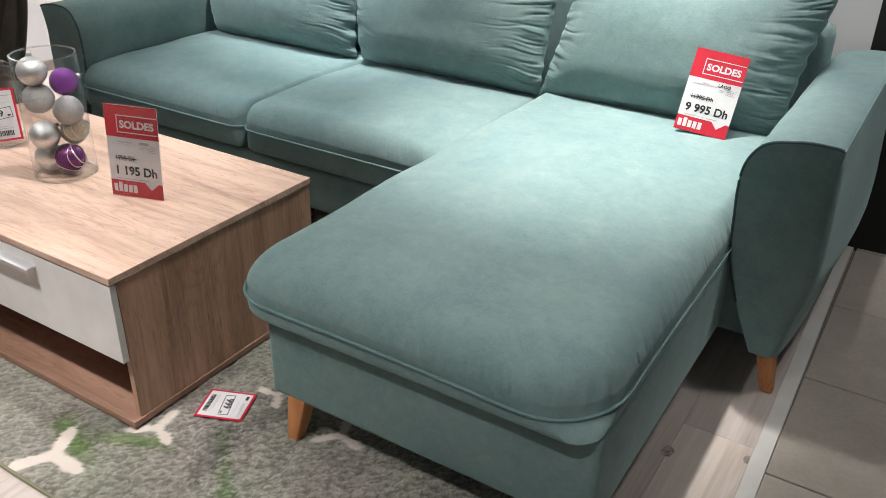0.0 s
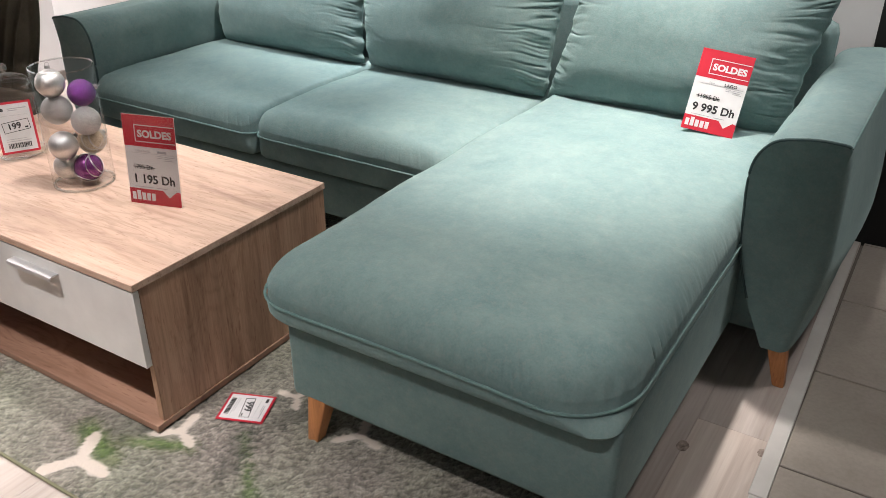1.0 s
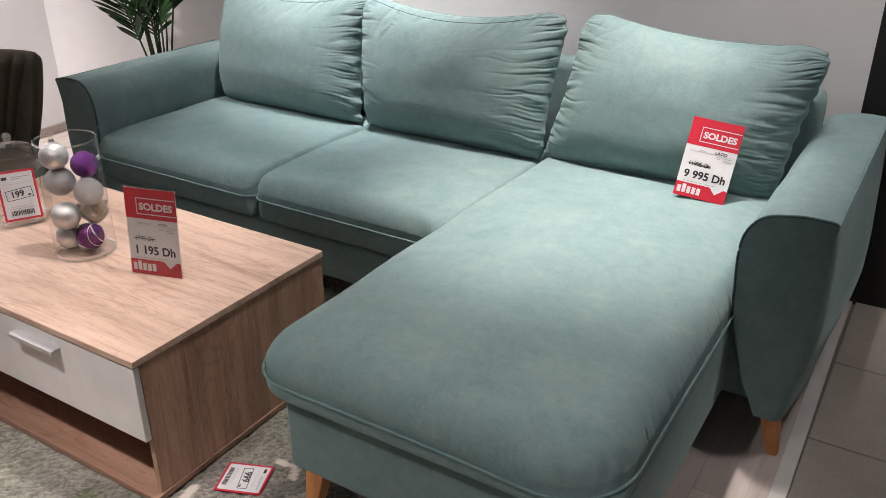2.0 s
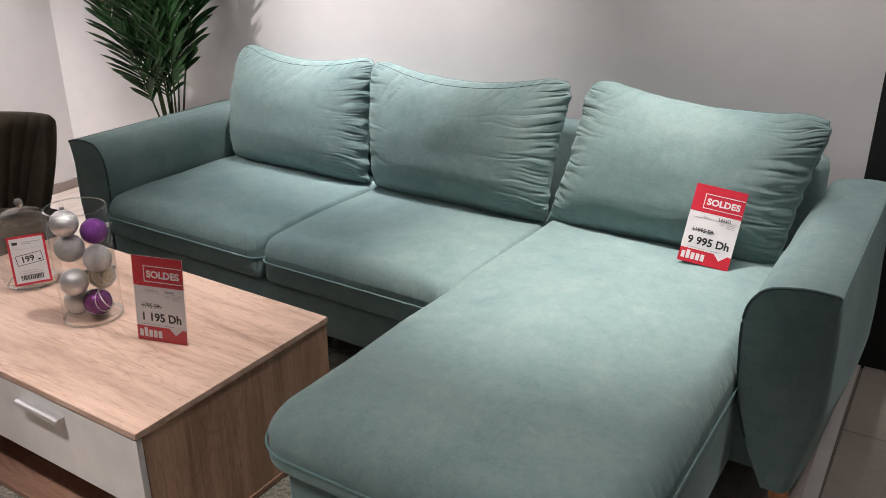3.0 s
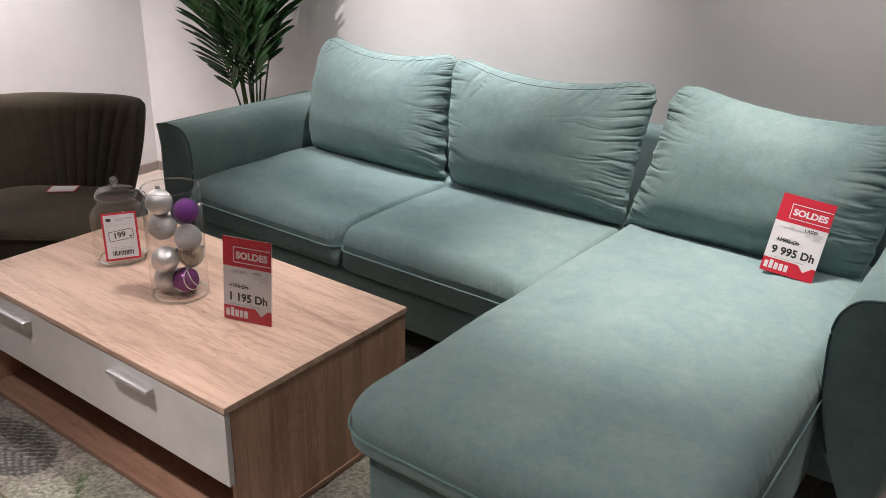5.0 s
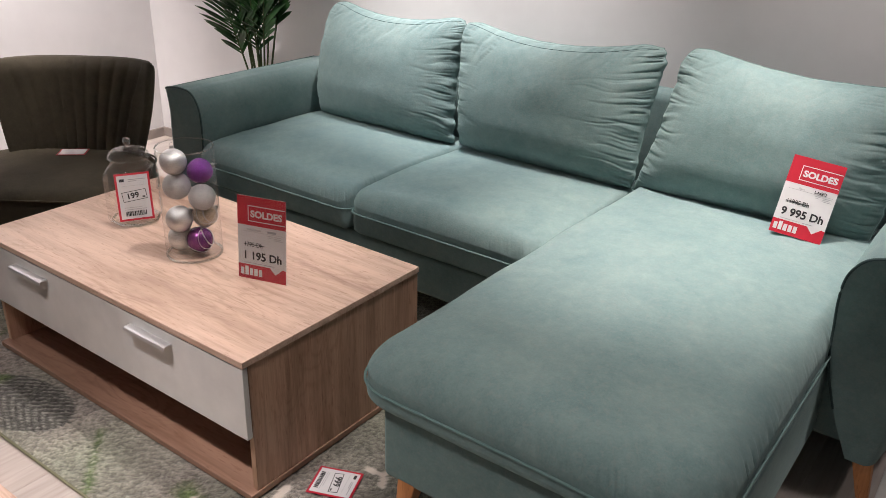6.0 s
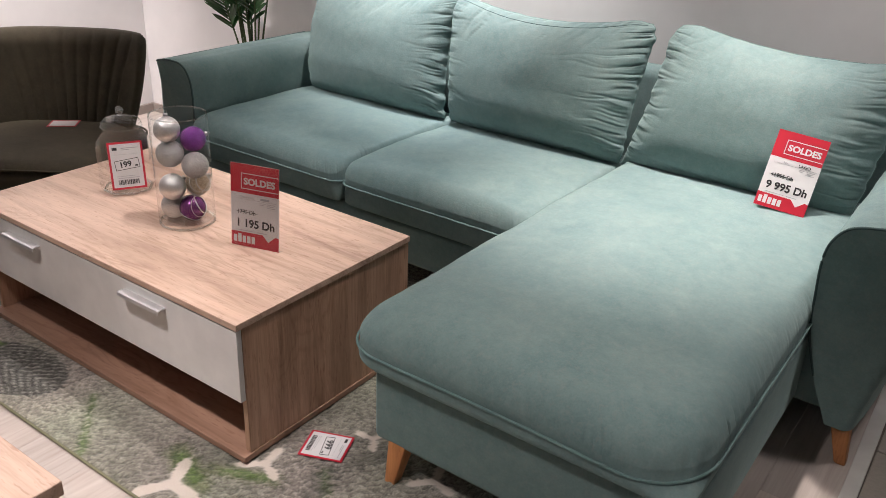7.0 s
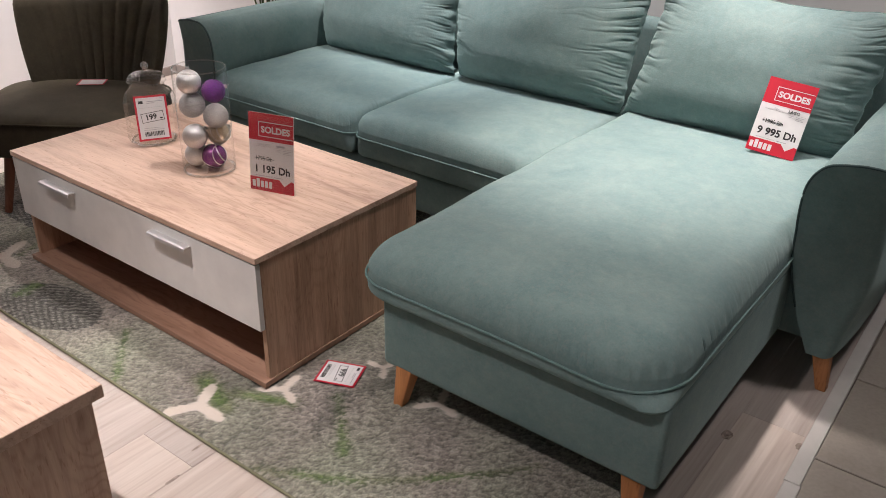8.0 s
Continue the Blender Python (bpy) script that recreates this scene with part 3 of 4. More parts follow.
def back_cushion(y, z, corners, sags, front_full, lean, belly, seed, label, folds=(1.0, 1.0, 0.5), stitched=True):
    """A loose filled cushion: four pulled corners, dished edges, a low belly, creases running in from the seams.
    corners: (x, height over z) of bottom left, bottom right, top right, top left; sags: of top, right, bottom and left edges."""
    bm = bmesh.new()
    nu, nv = 120, 210
    (ax, ay), (bx, by), (cx, cy), (dx, dy) = corners
    mx = (ax + bx + cx + dx) / 4

    def crease(across, along, k):
        """Sharp valleys between round folds."""
        across += 0.55 * noise.noise(Vector((across * 0.6, along * 2.6, seed + 3 * k)))
        n = noise.noise(Vector((across, along * 0.9, seed + k)))
        m = noise.noise(Vector((across * 2.1, along * 1.4, seed * 2 + k)))
        return -1.25 * max(0.0, 1 - abs(n) * 5.2) ** 1.2 - 0.55 * max(0.0, 1 - abs(m) * 4.2) ** 1.2 + 0.7 * n

    def pull(dist, reach):
        return math.exp(-(dist / reach) ** 1.5) * min(1.0, dist / 0.035)

    def point(u, v, front):
        p, q = (u + 1) / 2, (v + 1) / 2
        px = (1 - q) * ((1 - p) * ax + p * bx) + q * ((1 - p) * dx + p * cx)
        py = (1 - q) * ((1 - p) * ay + p * by) + q * ((1 - p) * dy + p * cy)
        a, b = abs(u), abs(v)
        py += -sags[0] * (1 - u * u) * q ** 2 + sags[2] * (1 - u * u) * (1 - q) ** 2
        px += -sags[1] * (1 - v * v) * p ** 2 + sags[3] * (1 - v * v) * (1 - p) ** 2
        # corners rounded off
        cut = (max(0, a - 0.72) / 0.28 * max(0, b - 0.66) / 0.34) ** 1.6 * (1.0 if v > 0 else 0.25)
        px -= math.copysign(0.030 * cut, u)
        py -= math.copysign(0.030 * cut, v)
        low = v + belly * (1 - v * v)
        t = max(0.0, 1 - a ** 2.7) ** 0.50 * max(0.0, 1 - abs(low) ** (2.2 if low > 0 else 2.6)) ** 0.50
        full = front_full if front else 0.050 + 0.055 * max(0.0, v) ** 0.7
        pz = full * t * (1 - 0.10 * v)
        left, right, top, bottom = 1 + u, 1 - u, 1 - v, 1 + v
        r = noise.noise(Vector((seed * 1.7, v * 6.5, 3.0 if u > 0 else 8.0)))
        pz += folds[1] * pull(right, 0.11 + 0.30 * abs(r)) * 0.0085 * crease(v * 8.5 + right * 1.5 * (v - 0.1), u * 1.3, 1.0) * min(1, top / 0.2) * min(1, bottom / 0.2)
        pz += folds[0] * pull(left, 0.09 + 0.20 * abs(r)) * 0.0085 * crease(v * 8.5 - left * 1.5 * (v - 0.1), u * 1.3, 5.0) * min(1, top / 0.2) * min(1, bottom / 0.2)
        w = noise.noise(Vector((u * 3.0, seed * 1.3, 6.0)))
        pz += folds[2] * pull(top, 0.22 + 0.45 * max(0.0, w)) * 0.0100 * crease(u * 6.5 + top * 2.2, v * 1.2, 9.0) * min(1, left / 0.2) * min(1, right / 0.2)
        pz += 0.4 * folds[2] * pull(bottom, 0.14) * 0.007 * crease(u * 8.0, v * 1.2, 13.0) * min(1, left / 0.2) * min(1, right / 0.2)
        pz += 0.006 * noise.noise(Vector((u * 2.2 + seed, v * 2.2, 11.0))) * t
        edge = noise.noise(Vector((u * 8 + seed, v * 8, 2.2))) * max(0.008 * a ** 7, 0.0025 * b ** 7)
        return Vector((px - mx + edge, py + edge * 0.7, pz if front else -pz))

    def spread(k, n):
        w = 2 * k / n - 1
        return max(-1.0, min(1.0, 0.55 * math.sin(w * math.pi / 2) + 0.45 * w))

    sheets = []
    for front in (True, False):
        sheets.append([[None] * (nv + 1) for _ in range(nu + 1)])
        for i in range(nu + 1):
            for j in range(nv + 1):
                rim = i in (0, nu) or j in (0, nv)
                if not front and rim:
                    sheets[1][i][j] = sheets[0][i][j]
                else:
                    sheets[-1][i][j] = bm.verts.new(point(spread(i, nu), spread(j, nv), front))
    for sheet in sheets:
        for i in range(nu):
            for j in range(nv):
                bm.faces.new((sheet[i][j], sheet[i + 1][j], sheet[i + 1][j + 1], sheet[i][j + 1]))
    rim = [(i, 0) for i in range(nu)] + [(nu, j) for j in range(nv)] + [(i, nv) for i in range(nu, 0, -1)] + [(0, j) for j in range(nv, 0, -1)]
    seam = [sheets[0][i][j].co.copy() for i, j in rim]
    ob = thing("back_cushion", label, "cushion", "sofa back cushions", pose(mx, y, z, 90 - lean, 0, 0))
    part("cover", bm, M_TEAL, ob, smooth=80)
    bm = bmesh.new()
    tube(bm, seam, 0.0014, True, 6)
    part("seam", bm, M_PIPING, ob)
    if stitched:
        bm = bmesh.new()
        tube(bm, [point(w, 0.885 + 0.075 * w * w, True) + Vector((0, 0, 0.0004)) for w in [-0.95 + 1.9 * k / 70 for k in range(71)]], 0.0011, False, 6)
        part("top_stitching", bm, M_PIPING_SHADED, ob)
    return ob


back_cushion(1.570, 0.664, ((-1.232, -0.237), (-0.520, -0.238), (-0.530, 0.252), (-1.228, 0.252)), (0.056, 0.032, 0.0, -0.022), 0.124, 12, 0.16, 2.0, "teal velour back cushion propped beside the low armrest", (0.15, 0.45, 0.40))
back_cushion(1.556, 0.664, ((-0.490, -0.234), (0.226, -0.237), (0.262, 0.262), (-0.562, 0.250)), (0.062, 0.016, 0.0, 0.000), 0.130, 12, 0.14, 8.0, "teal velour back cushion with puckered side seams, mid sofa", (0.40, 0.75, 0.60))
back_cushion(1.574, 0.664, ((0.212, -0.246), (0.960, -0.246), (1.048, 0.232), (0.292, 0.268)), (0.044, 0.010, 0.010, 0.022), 0.124, 13, 0.02, 15.0, "teal velour back cushion tilted behind a red price sign", (0.75, 0.85, 0.20), False)


# ---- coffee table ----
def coffee_table():
    t = thing("coffee_table", "light oak coffee table with white drawer front and open shelf", "coffee table", m=pose(-0.005, 0.004, 0.0))
    bm = bmesh.new()
    box(bm, -1.140, 0.0, 0.0, 0.635, 0.383, 0.400, 0.0012, 1)
    part("tabletop", bm, M_OAK_X, t)
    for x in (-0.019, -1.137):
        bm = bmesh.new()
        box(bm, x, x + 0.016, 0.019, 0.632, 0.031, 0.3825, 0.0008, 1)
        part("side_panel", bm, M_OAK_Z_SHADED, t)
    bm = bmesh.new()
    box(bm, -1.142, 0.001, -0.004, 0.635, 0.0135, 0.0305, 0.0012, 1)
    part("bottom_board", bm, M_OAK_SHADED, t)
    bm = bmesh.new()
    box(bm, -1.120, -0.020, 0.02, 0.61, 0.185, 0.200)
    part("shelf_board", bm, M_OAK_X, t)
    # the recess's shade is painted in by the darker oak
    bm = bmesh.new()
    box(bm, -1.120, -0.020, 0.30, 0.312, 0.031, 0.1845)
    part("shelf_back", bm, M_OAK_SHADED, t)
    bm = bmesh.new()
    box(bm, -1.120, -0.020, 0.612, 0.628, 0.2, 0.382)
    part("back_panel", bm, M_OAK_X, t)
    bm = bmesh.new()
    box(bm, -1.136, -0.004, 0.002, 0.018, 0.186, 0.379, 0.001, 1)
    front = part("drawer_front", bm, M_WHITE, t, "white lacquered drawer front")
    for x in (-0.876, -0.336):
        bm = bmesh.new()
        lip = [(0.0018, 0.352), (-0.016, 0.3522), (-0.0205, 0.3500), (-0.0222, 0.346), (-0.0224, 0.3415), (-0.0206, 0.3412), (-0.0202, 0.3455), (-0.0185, 0.3482), (-0.015, 0.3494), (0.0018, 0.3494)]
        loft(bm, [[(x + dx, y, z) for y, z in lip] for dx in (-0.08, 0.08)])
        part("handle", bm, M_ALU, front, "brushed aluminium bar handle")


coffee_table()


def second_table():
    t = thing("side_cabinet", "light oak low table standing across the walkway", "table")
    bm = bmesh.new()
    box(bm, -1.0, 0.215, -1.02, -0.545, 0.422, 0.450, 0.0015, 1)
    part("tabletop", bm, M_OAK_X, t)
    for x in (-0.985, 0.180):
        bm = bmesh.new()
        box(bm, x, x + 0.018, -1.005, -0.562, 0.002, 0.4215, 0.001, 1)
        part("side_panel", bm, M_OAK_PALE, t)
    bm = bmesh.new()
    box(bm, -0.966, 0.179, -1.0, -0.565, 0.05, 0.068)
    part("shelf_board", bm, M_OAK_X, t)
    bm = bmesh.new()
    box(bm, -0.966, 0.179, -0.582, -0.566, 0.07, 0.42)
    part("back_panel", bm, M_OAK_X, t)


second_table()


# ---- rug ----
def rug():
    x0, x1, y0, y1, step = -1.95, 0.94, -0.228, 1.66, 0.0065
    nx, ny = int((x1 - x0) / step), int((y1 - y0) / step)
    xs, ys = np.linspace(x0, x1, nx + 1), np.linspace(y0, y1, ny + 1)
    X, Y = np.meshgrid(xs, ys, indexing="ij")
    rng = np.random.default_rng(4)
    grain = rng.random(X.shape)
    soft = np.zeros_like(X)
    for f, a in ((3, 0.5), (9, 0.3), (27, 0.2)):
        ph = rng.random(6) * 6.3
        soft += a * (np.sin(f * X + ph[0] + 1.5 * np.sin(f * 0.7 * Y + ph[1])) * np.sin(f * 1.1 * Y + ph[2] + 1.3 * np.sin(f * 0.6 * X + ph[3])))
    col = np.stack([0.310 + 0.12 * soft, 0.292 + 0.112 * soft, 0.243 + 0.094 * soft], -1)

    drift = np.sin(7 * X + 2.1 * np.sin(5 * Y)) * np.sin(6 * Y + 1.7 * np.sin(8 * X + 1.0))
    col *= 1 + drift[..., None] * np.array((0.06, -0.015, 0.05))

    def dab(mask, colour):
        nonlocal col
        m = np.clip(mask, 0, 1)[..., None]
        col = col * (1 - m) + np.array(colour) * m

    def frondlike(cx, cy, length, width, angle):
        c, s = math.cos(angle), math.sin(angle)
        u, v = (X - cx) * c + (Y - cy) * s, -(X - cx) * s + (Y - cy) * c
        inside = (np.abs(v) < width * np.sqrt(np.clip(1 - (u / length) ** 2, 0, 1))) & (np.abs(u) < length)
        rib = np.sin((u - np.abs(v) * 1.3 - 4.0 * v * v) * 190 + 1.2 * soft) > 0.62
        return inside, rib

    def streak(ax, ay, bx, by, width, colour, strength=0.8):
        dx, dy = bx - ax, by - ay
        t = np.clip(((X - ax) * dx + (Y - ay) * dy) / (dx * dx + dy * dy), 0, 1)
        d = np.hypot(X - ax - t * dx, Y - ay - t * dy) + 0.022 * (grain - 0.5) + 0.012 * soft
        dab(np.clip((width - d) / 0.012, 0, 1) * strength, colour)

    cream, green, dark, olive = (0.56, 0.52, 0.42), (0.115, 0.185, 0.05), (0.085, 0.082, 0.07), (0.15, 0.17, 0.085)
    # printed palm leaves, grey on cream
    for cx, cy, ln, wd, an in ((-0.83, -0.125, 0.20, 0.105, 0.12), (-1.35, 0.25, 0.3, 0.12, 0.2), (-0.35, 0.85, 0.3, 0.1, 2.0), (0.35, 0.9, 0.3, 0.12, 0.6)):
        inside, rib = frondlike(cx, cy, ln, wd, an)
        dab(inside * 0.92, (0.060, 0.057, 0.050))
        dab((inside & rib) * 0.75, (0.36, 0.35, 0.31))
    # soft green and dark brush marks
    for st in ((-0.536, -0.058, -0.357, -0.214, 0.016, green), (-0.170, -0.070, -0.035, -0.119, 0.032, olive), (-0.150, -0.075, -0.06, -0.105, 0.018, green), (-0.056, -0.058, 0.088, 0.005, 0.020, olive),
               (-0.03, -0.045, 0.07, 0.0, 0.010, green), (0.165, 0.098, 0.325, -0.051, 0.017, green), (0.169, 0.104, 0.215, -0.010, 0.034, dark, 0.55), (0.20, -0.222, 0.291, -0.172, 0.014, olive),
               (0.291, -0.172, 0.423, -0.095, 0.015, green), (0.423, -0.095, 0.54, 0.009, 0.014, olive), (0.54, 0.009, 0.635, 0.101, 0.014, green), (0.635, 0.101, 0.72, 0.20, 0.014, olive), (0.20, 0.16, 0.225, 0.235, 0.03, dark, 0.45), (0.32, 0.225, 0.40, 0.235, 0.025, dark, 0.4), (-0.979, -0.090, -0.967, -0.150, 0.030, green), (-1.15, -0.2, -1.25, 0.1, 0.015, green),
               (-0.60, 0.02, -0.25, -0.03, 0.03, (0.36, 0.34, 0.28), 0.5), (0.55, -0.19, 0.80, -0.10, 0.010, olive)):
        streak(*st)
    # three-armed blossoms, cut flat and pale
    flat = np.zeros_like(X)
    for cx, cy, rad, turn in ((-0.088, -0.150, 0.098, 0.03), (0.028, 0.034, 0.072, 0.35), (0.172, 0.272, 0.055, 0.9), (0.390, 0.240, 0.070, 0.2), (-0.55, 0.30, 0.09, 0.8), (-1.25, -0.05, 0.12, 0.1), (0.60, 0.65, 0.12, 0.4)):
        ang, r = np.arctan2(Y - cy, X - cx), np.hypot(X - cx, Y - cy)
        lim = rad * (0.24 + 0.76 * np.abs(np.cos(1.5 * (ang + turn))) ** 6.0)
        m = np.clip((lim - r) / 0.004, 0, 1)
        flat = np.maximum(flat, m)
        dab(m * 0.97, (0.66, 0.58, 0.51))
    col = np.clip(col * (0.48 + 1.00 * (grain * (1 - flat) + 0.5 * flat)[..., None]), 0, 1)
    edge = np.minimum(np.minimum(X - x0, x1 - X), np.minimum(Y - y0, y1 - Y))
    Z = 0.0072 + 0.0060 * (grain * (1 - 0.8 * flat) + 0.2 * flat) + 0.0012 * soft - 0.006 * np.exp(-edge / 0.006)
    verts = np.stack([X, Y, Z], -1).reshape(-1, 3)
    idx = np.arange(X.size).reshape(X.shape)
    faces = np.stack([idx[:-1, :-1], idx[1:, :-1], idx[1:, 1:], idx[:-1, 1:]], -1).reshape(-1, 4)
    me = bpy.data.meshes.new("carpet")
    me.from_pydata(verts.tolist(), [], faces.tolist())
    layer = me.color_attributes.new("print", "FLOAT_COLOR", "POINT")
    layer.data.foreach_set("color", np.concatenate([col.reshape(-1, 3), flat.reshape(-1, 1)], 1).ravel())
    me.polygons.foreach_set("use_smooth", [True] * len(me.polygons))
    me.materials.append(M_RUG)
    r = thing("rug", "grey-green short-pile rug printed with leaves and cream blossoms", "rug")
    p = new("carpet", me)
    p.parent = r
    bm = bmesh.new()
    tube(bm, [(x, y, 0.0052) for x, y in rrect(x0, x1, y0, y1, [0.01] * 4, 20, 3)], 0.0040, True, 8)
    part("edge_binding", bm, M_BINDING, r, "olive stitched edge binding")


rug()


# ---- printed cards ----
def glyphs(name, text, size, x, y, material, parent, z=0.0006, bold=0.0, align="LEFT", sx=1.0):
    cu = bpy.data.curves.new(name, "FONT")
    cu.body, cu.size, cu.extrude, cu.offset, cu.align_x, cu.resolution_u = text, size, 0.0001, bold, align, 3
    tmp = bpy.data.objects.new(name, cu)
    scene.collection.objects.link(tmp)
    me = bpy.data.meshes.new_from_object(tmp.evaluated_get(bpy.context.evaluated_depsgraph_get()))
    bpy.data.objects.remove(tmp)
    me.transform(Matrix.Translation((x, y, z)) @ Matrix.Diagonal((sx, 1, 1, 1)))
    me.materials.clear()
    me.materials.append(material)
    ob = new(name, me)
    ob.parent = parent
    return ob


def bars(name, rects, material, parent, z=0.0004):
    bm = bmesh.new()  # unreadable print as plain bars
    for x0, x1, y0, y1 in rects:
        box(bm, x0, x1, y0, y1, z - 0.0002, z + 0.0002)
    return tagged(part(name, bm, material, parent, smooth=None), kind="stuff" if len(rects) > 4 else "")


def polygon(name, pts, material, parent, z0, z1):
    bm = bmesh.new()
    loft(bm, [[(x, y, z0) for x, y in pts], [(x, y, z1) for x, y in pts]])
    return part(name, bm, material, parent, smooth=None)


def sale_sign(label, price, old, m, foot, kind_word, model=""):
    """A printed sale card, its foot on the origin, seen from +z."""
    s = thing("price_sign", label, "price sign", "sale signs", m)
    w, h = 0.142, 0.226
    bm = bmesh.new()
    box(bm, 0, w, 0, h, -0.0014, 0.0, 0.0002, 1)
    card = part("card", bm, M_PAPER, s)
    polygon("red_header", [(0, h * 0.655), (w, h * 0.655), (w, h), (0, h)], M_RED, card, 0.0001, 0.0004)
    polygon("red_footer", [(0, 0), (w, 0), (w, h * 0.165), (w * 0.93, h * 0.175), (w * 0.78, h * 0.095), (w * 0.66, h * 0.175), (0, h * 0.175)], M_RED, card, 0.0001, 0.0004)
    x0, x1, y0, y1, k = w * 0.22, w * 0.985, h * 0.705, h * 0.895, 0.0022
    bars("header_frame", [(x0, x1, y1 - k, y1), (x0, x1, y0, y0 + k), (x0, x0 + k, y0 + k, y1 - k)], M_PAPER, card, 0.0007)
    glyphs("sale_word", "SOLDES", 0.0250, w * 0.60, h * 0.760, M_PAPER, card, 0.0007, 0.0010, "CENTER", 1.06)
    bars("product_line", [(w * 0.10, w * 0.95, h * 0.580, h * 0.583)], M_GREY_INK, card)
    glyphs("product_kind", kind_word, 0.0072, w * 0.34, h * 0.594, M_GREY_INK, card, 0.0007, 0.0001, "CENTER")
    if model:
        glyphs("product_name", model, 0.0115, w * 0.70, h * 0.592, M_INK, card, 0.0007, 0.0002, "CENTER", 1.1)
    else:
        bars("product_name", [(w * 0.62, w * 0.80, h * 0.594, h * 0.620)], M_GREY_INK, card, 0.0007)
    bars("small_print", [(w * 0.62, w * 0.72, h * 0.558, h * 0.564), (w * 0.62, w * 0.70, h * 0.538, h * 0.544), (w * 0.76, w * 0.93, h * 0.556, h * 0.562), (w * 0.76, w * 0.90, h * 0.536, h * 0.542),
                         (w * 0.76, w * 0.93, h * 0.516, h * 0.522), (w * 0.12, w * 0.50, h * 0.195, h * 0.200), (w * 0.55, w * 0.75, h * 0.193, h * 0.201)], M_GREY_INK, card)
    glyphs("old_price", old, 0.0170, w * 0.13, h * 0.400, M_INK, card, 0.0005, 0.0001, "LEFT", 0.92)
    bars("strike", [(w * 0.12, w * 0.56, h * 0.421, h * 0.428)], M_INK, card, 0.0009)
    glyphs("price", price, 0.0305, w * 0.10, h * 0.245, M_INK, card, 0.0006, 0.0009, "LEFT", 1.0)
    # maker's mark as plain shapes
    bars("brand_mark", [(w * 0.05 + i * w * 0.095, w * 0.05 + i * w * 0.095 + w * 0.07, h * 0.045, h * (0.130 + 0.022 * (i == 1))) for i in range(5)], M_PAPER, card, 0.0008)
    if foot:
        bm = bmesh.new()
        box(bm, -0.002, w + 0.002, -0.0015, h + 0.003, 0.0012, 0.0026, 0.0003, 1)
        box(bm, -0.002, w + 0.002, -0.0015, h + 0.003, -0.0032, -0.0018, 0.0003, 1)
        part("acrylic_holder", bm, M_ACRYLIC, s)
    return s


def basis(origin, right, up):
    r = Vector(right).normalized()
    n = r.cross(Vector(up)).normalized()
    u = n.cross(r)
    m = Matrix((r, u, n)).transposed().to_4x4()
    m.translation = origin
    return m


tent = sale_sign("red and white sale sign in a clear stand on the table", "1 195 Dh", "1795 Dh", basis((-0.336, 0.285, 0.4025), (0.136, 0.040, 0.0), (-0.002, 0.022, 0.226)), True, "TABLE BASSE")
bm = bmesh.new()
box(bm, -0.002, 0.144, -0.0015, 0.0005, -0.062, -0.0034, 0.0003, 1)
foot = part("acrylic_foot", bm, M_ACRYLIC, tent)
foot.matrix_local = pose(0, 0, 0, -5.5)
sale_sign("red and white sale sign leaning on a sofa cushion", "9 995 Dh", "11995 Dh", basis((0.721, 1.332, 0.482), (0.149, 0.026, -0.018), (-0.012, 0.088, 0.20)), False, "Salon", "LAGO")


def price_card(label, m, w, h):
    s = thing("price_card", label, "price tag", "price cards", m)
    bm = bmesh.new()
    box(bm, 0, w, 0, h, -0.001, 0.0, 0.0002, 1)
    card = part("card", bm, M_RED, s)
    k = 0.006
    bars("white_field", [(k, w - k, k, h - k)], M_PAPER, card, 0.0003)
    return s, card, w, h


def card_print(card, a, b, price):
    """Header bars, a price in a frame and a bar code."""
    bars("heading", [(0.38 * a, 0.86 * a, 0.86 * b, 0.875 * b), (0.38 * a, 0.62 * a, 0.825 * b, 0.84 * b), (0.14 * a, 0.86 * a, 0.735 * b, 0.739 * b)], M_GREY_INK, card, 0.0007)
    bars("square_mark", [(0.13 * a, 0.27 * a, 0.83 * b, 0.89 * b)], M_INK, card, 0.0007)
    t = 0.0016
    x0, x1, y0, y1 = 0.16 * a, 0.86 * a, 0.42 * b, 0.63 * b
    lean = pose(0.5 * a, 0.52 * b, 0, 0, 0, 6) @ pose(-0.5 * a, -0.52 * b, 0)
    bars("price_frame", [(x0, x1, y0, y0 + t), (x0, x1, y1 - t, y1), (x0, x0 + t, y0 + t, y1 - t), (x1 - t, x1, y0 + t, y1 - t)], M_INK, card, 0.0007).matrix_local = lean
    glyphs("price", price, 0.24 * a, 0.28 * a, 0.475 * b, M_INK, card, 0.0007, 0.0007).matrix_local = lean
    bars("currency", [(0.73 * a, 0.81 * a, 0.475 * b, 0.505 * b)], M_INK, card, 0.0007)
    code = random.Random(3)
    x, rects = 0.20 * a, []
    while x < 0.80 * a:
        wd = code.choice((0.012, 0.02, 0.03)) * a
        rects.append((x, x + wd, 0.10 * b, 0.20 * b))
        x += wd + code.choice((0.010, 0.018)) * a
    bars("bar_code", rects, M_INK, card, 0.0007)
    bars("small_print", [(0.18 * a, 0.82 * a, 0.235 * b, 0.243 * b), (0.18 * a, 0.7 * a, 0.275 * b, 0.283 * b)], M_GREY_INK, card, 0.0007)


s, card, a, b = price_card("small red-bordered price card leaning on the jar", basis((-0.8395, 0.272, 0.426), (0.50, 0.866, 0.0), (-0.02, 0.012, 0.15)), 0.098, 0.142)
card_print(card, a, b, "199")
s, card, a, b = price_card("red-bordered price card dropped flat on the rug", basis((0.031, 0.197, 0.0150), (0.038, -0.094, 0.0), (0.102, 0.052, 0.0)), 0.101, 0.115)
card_print(card, a, b, "999")


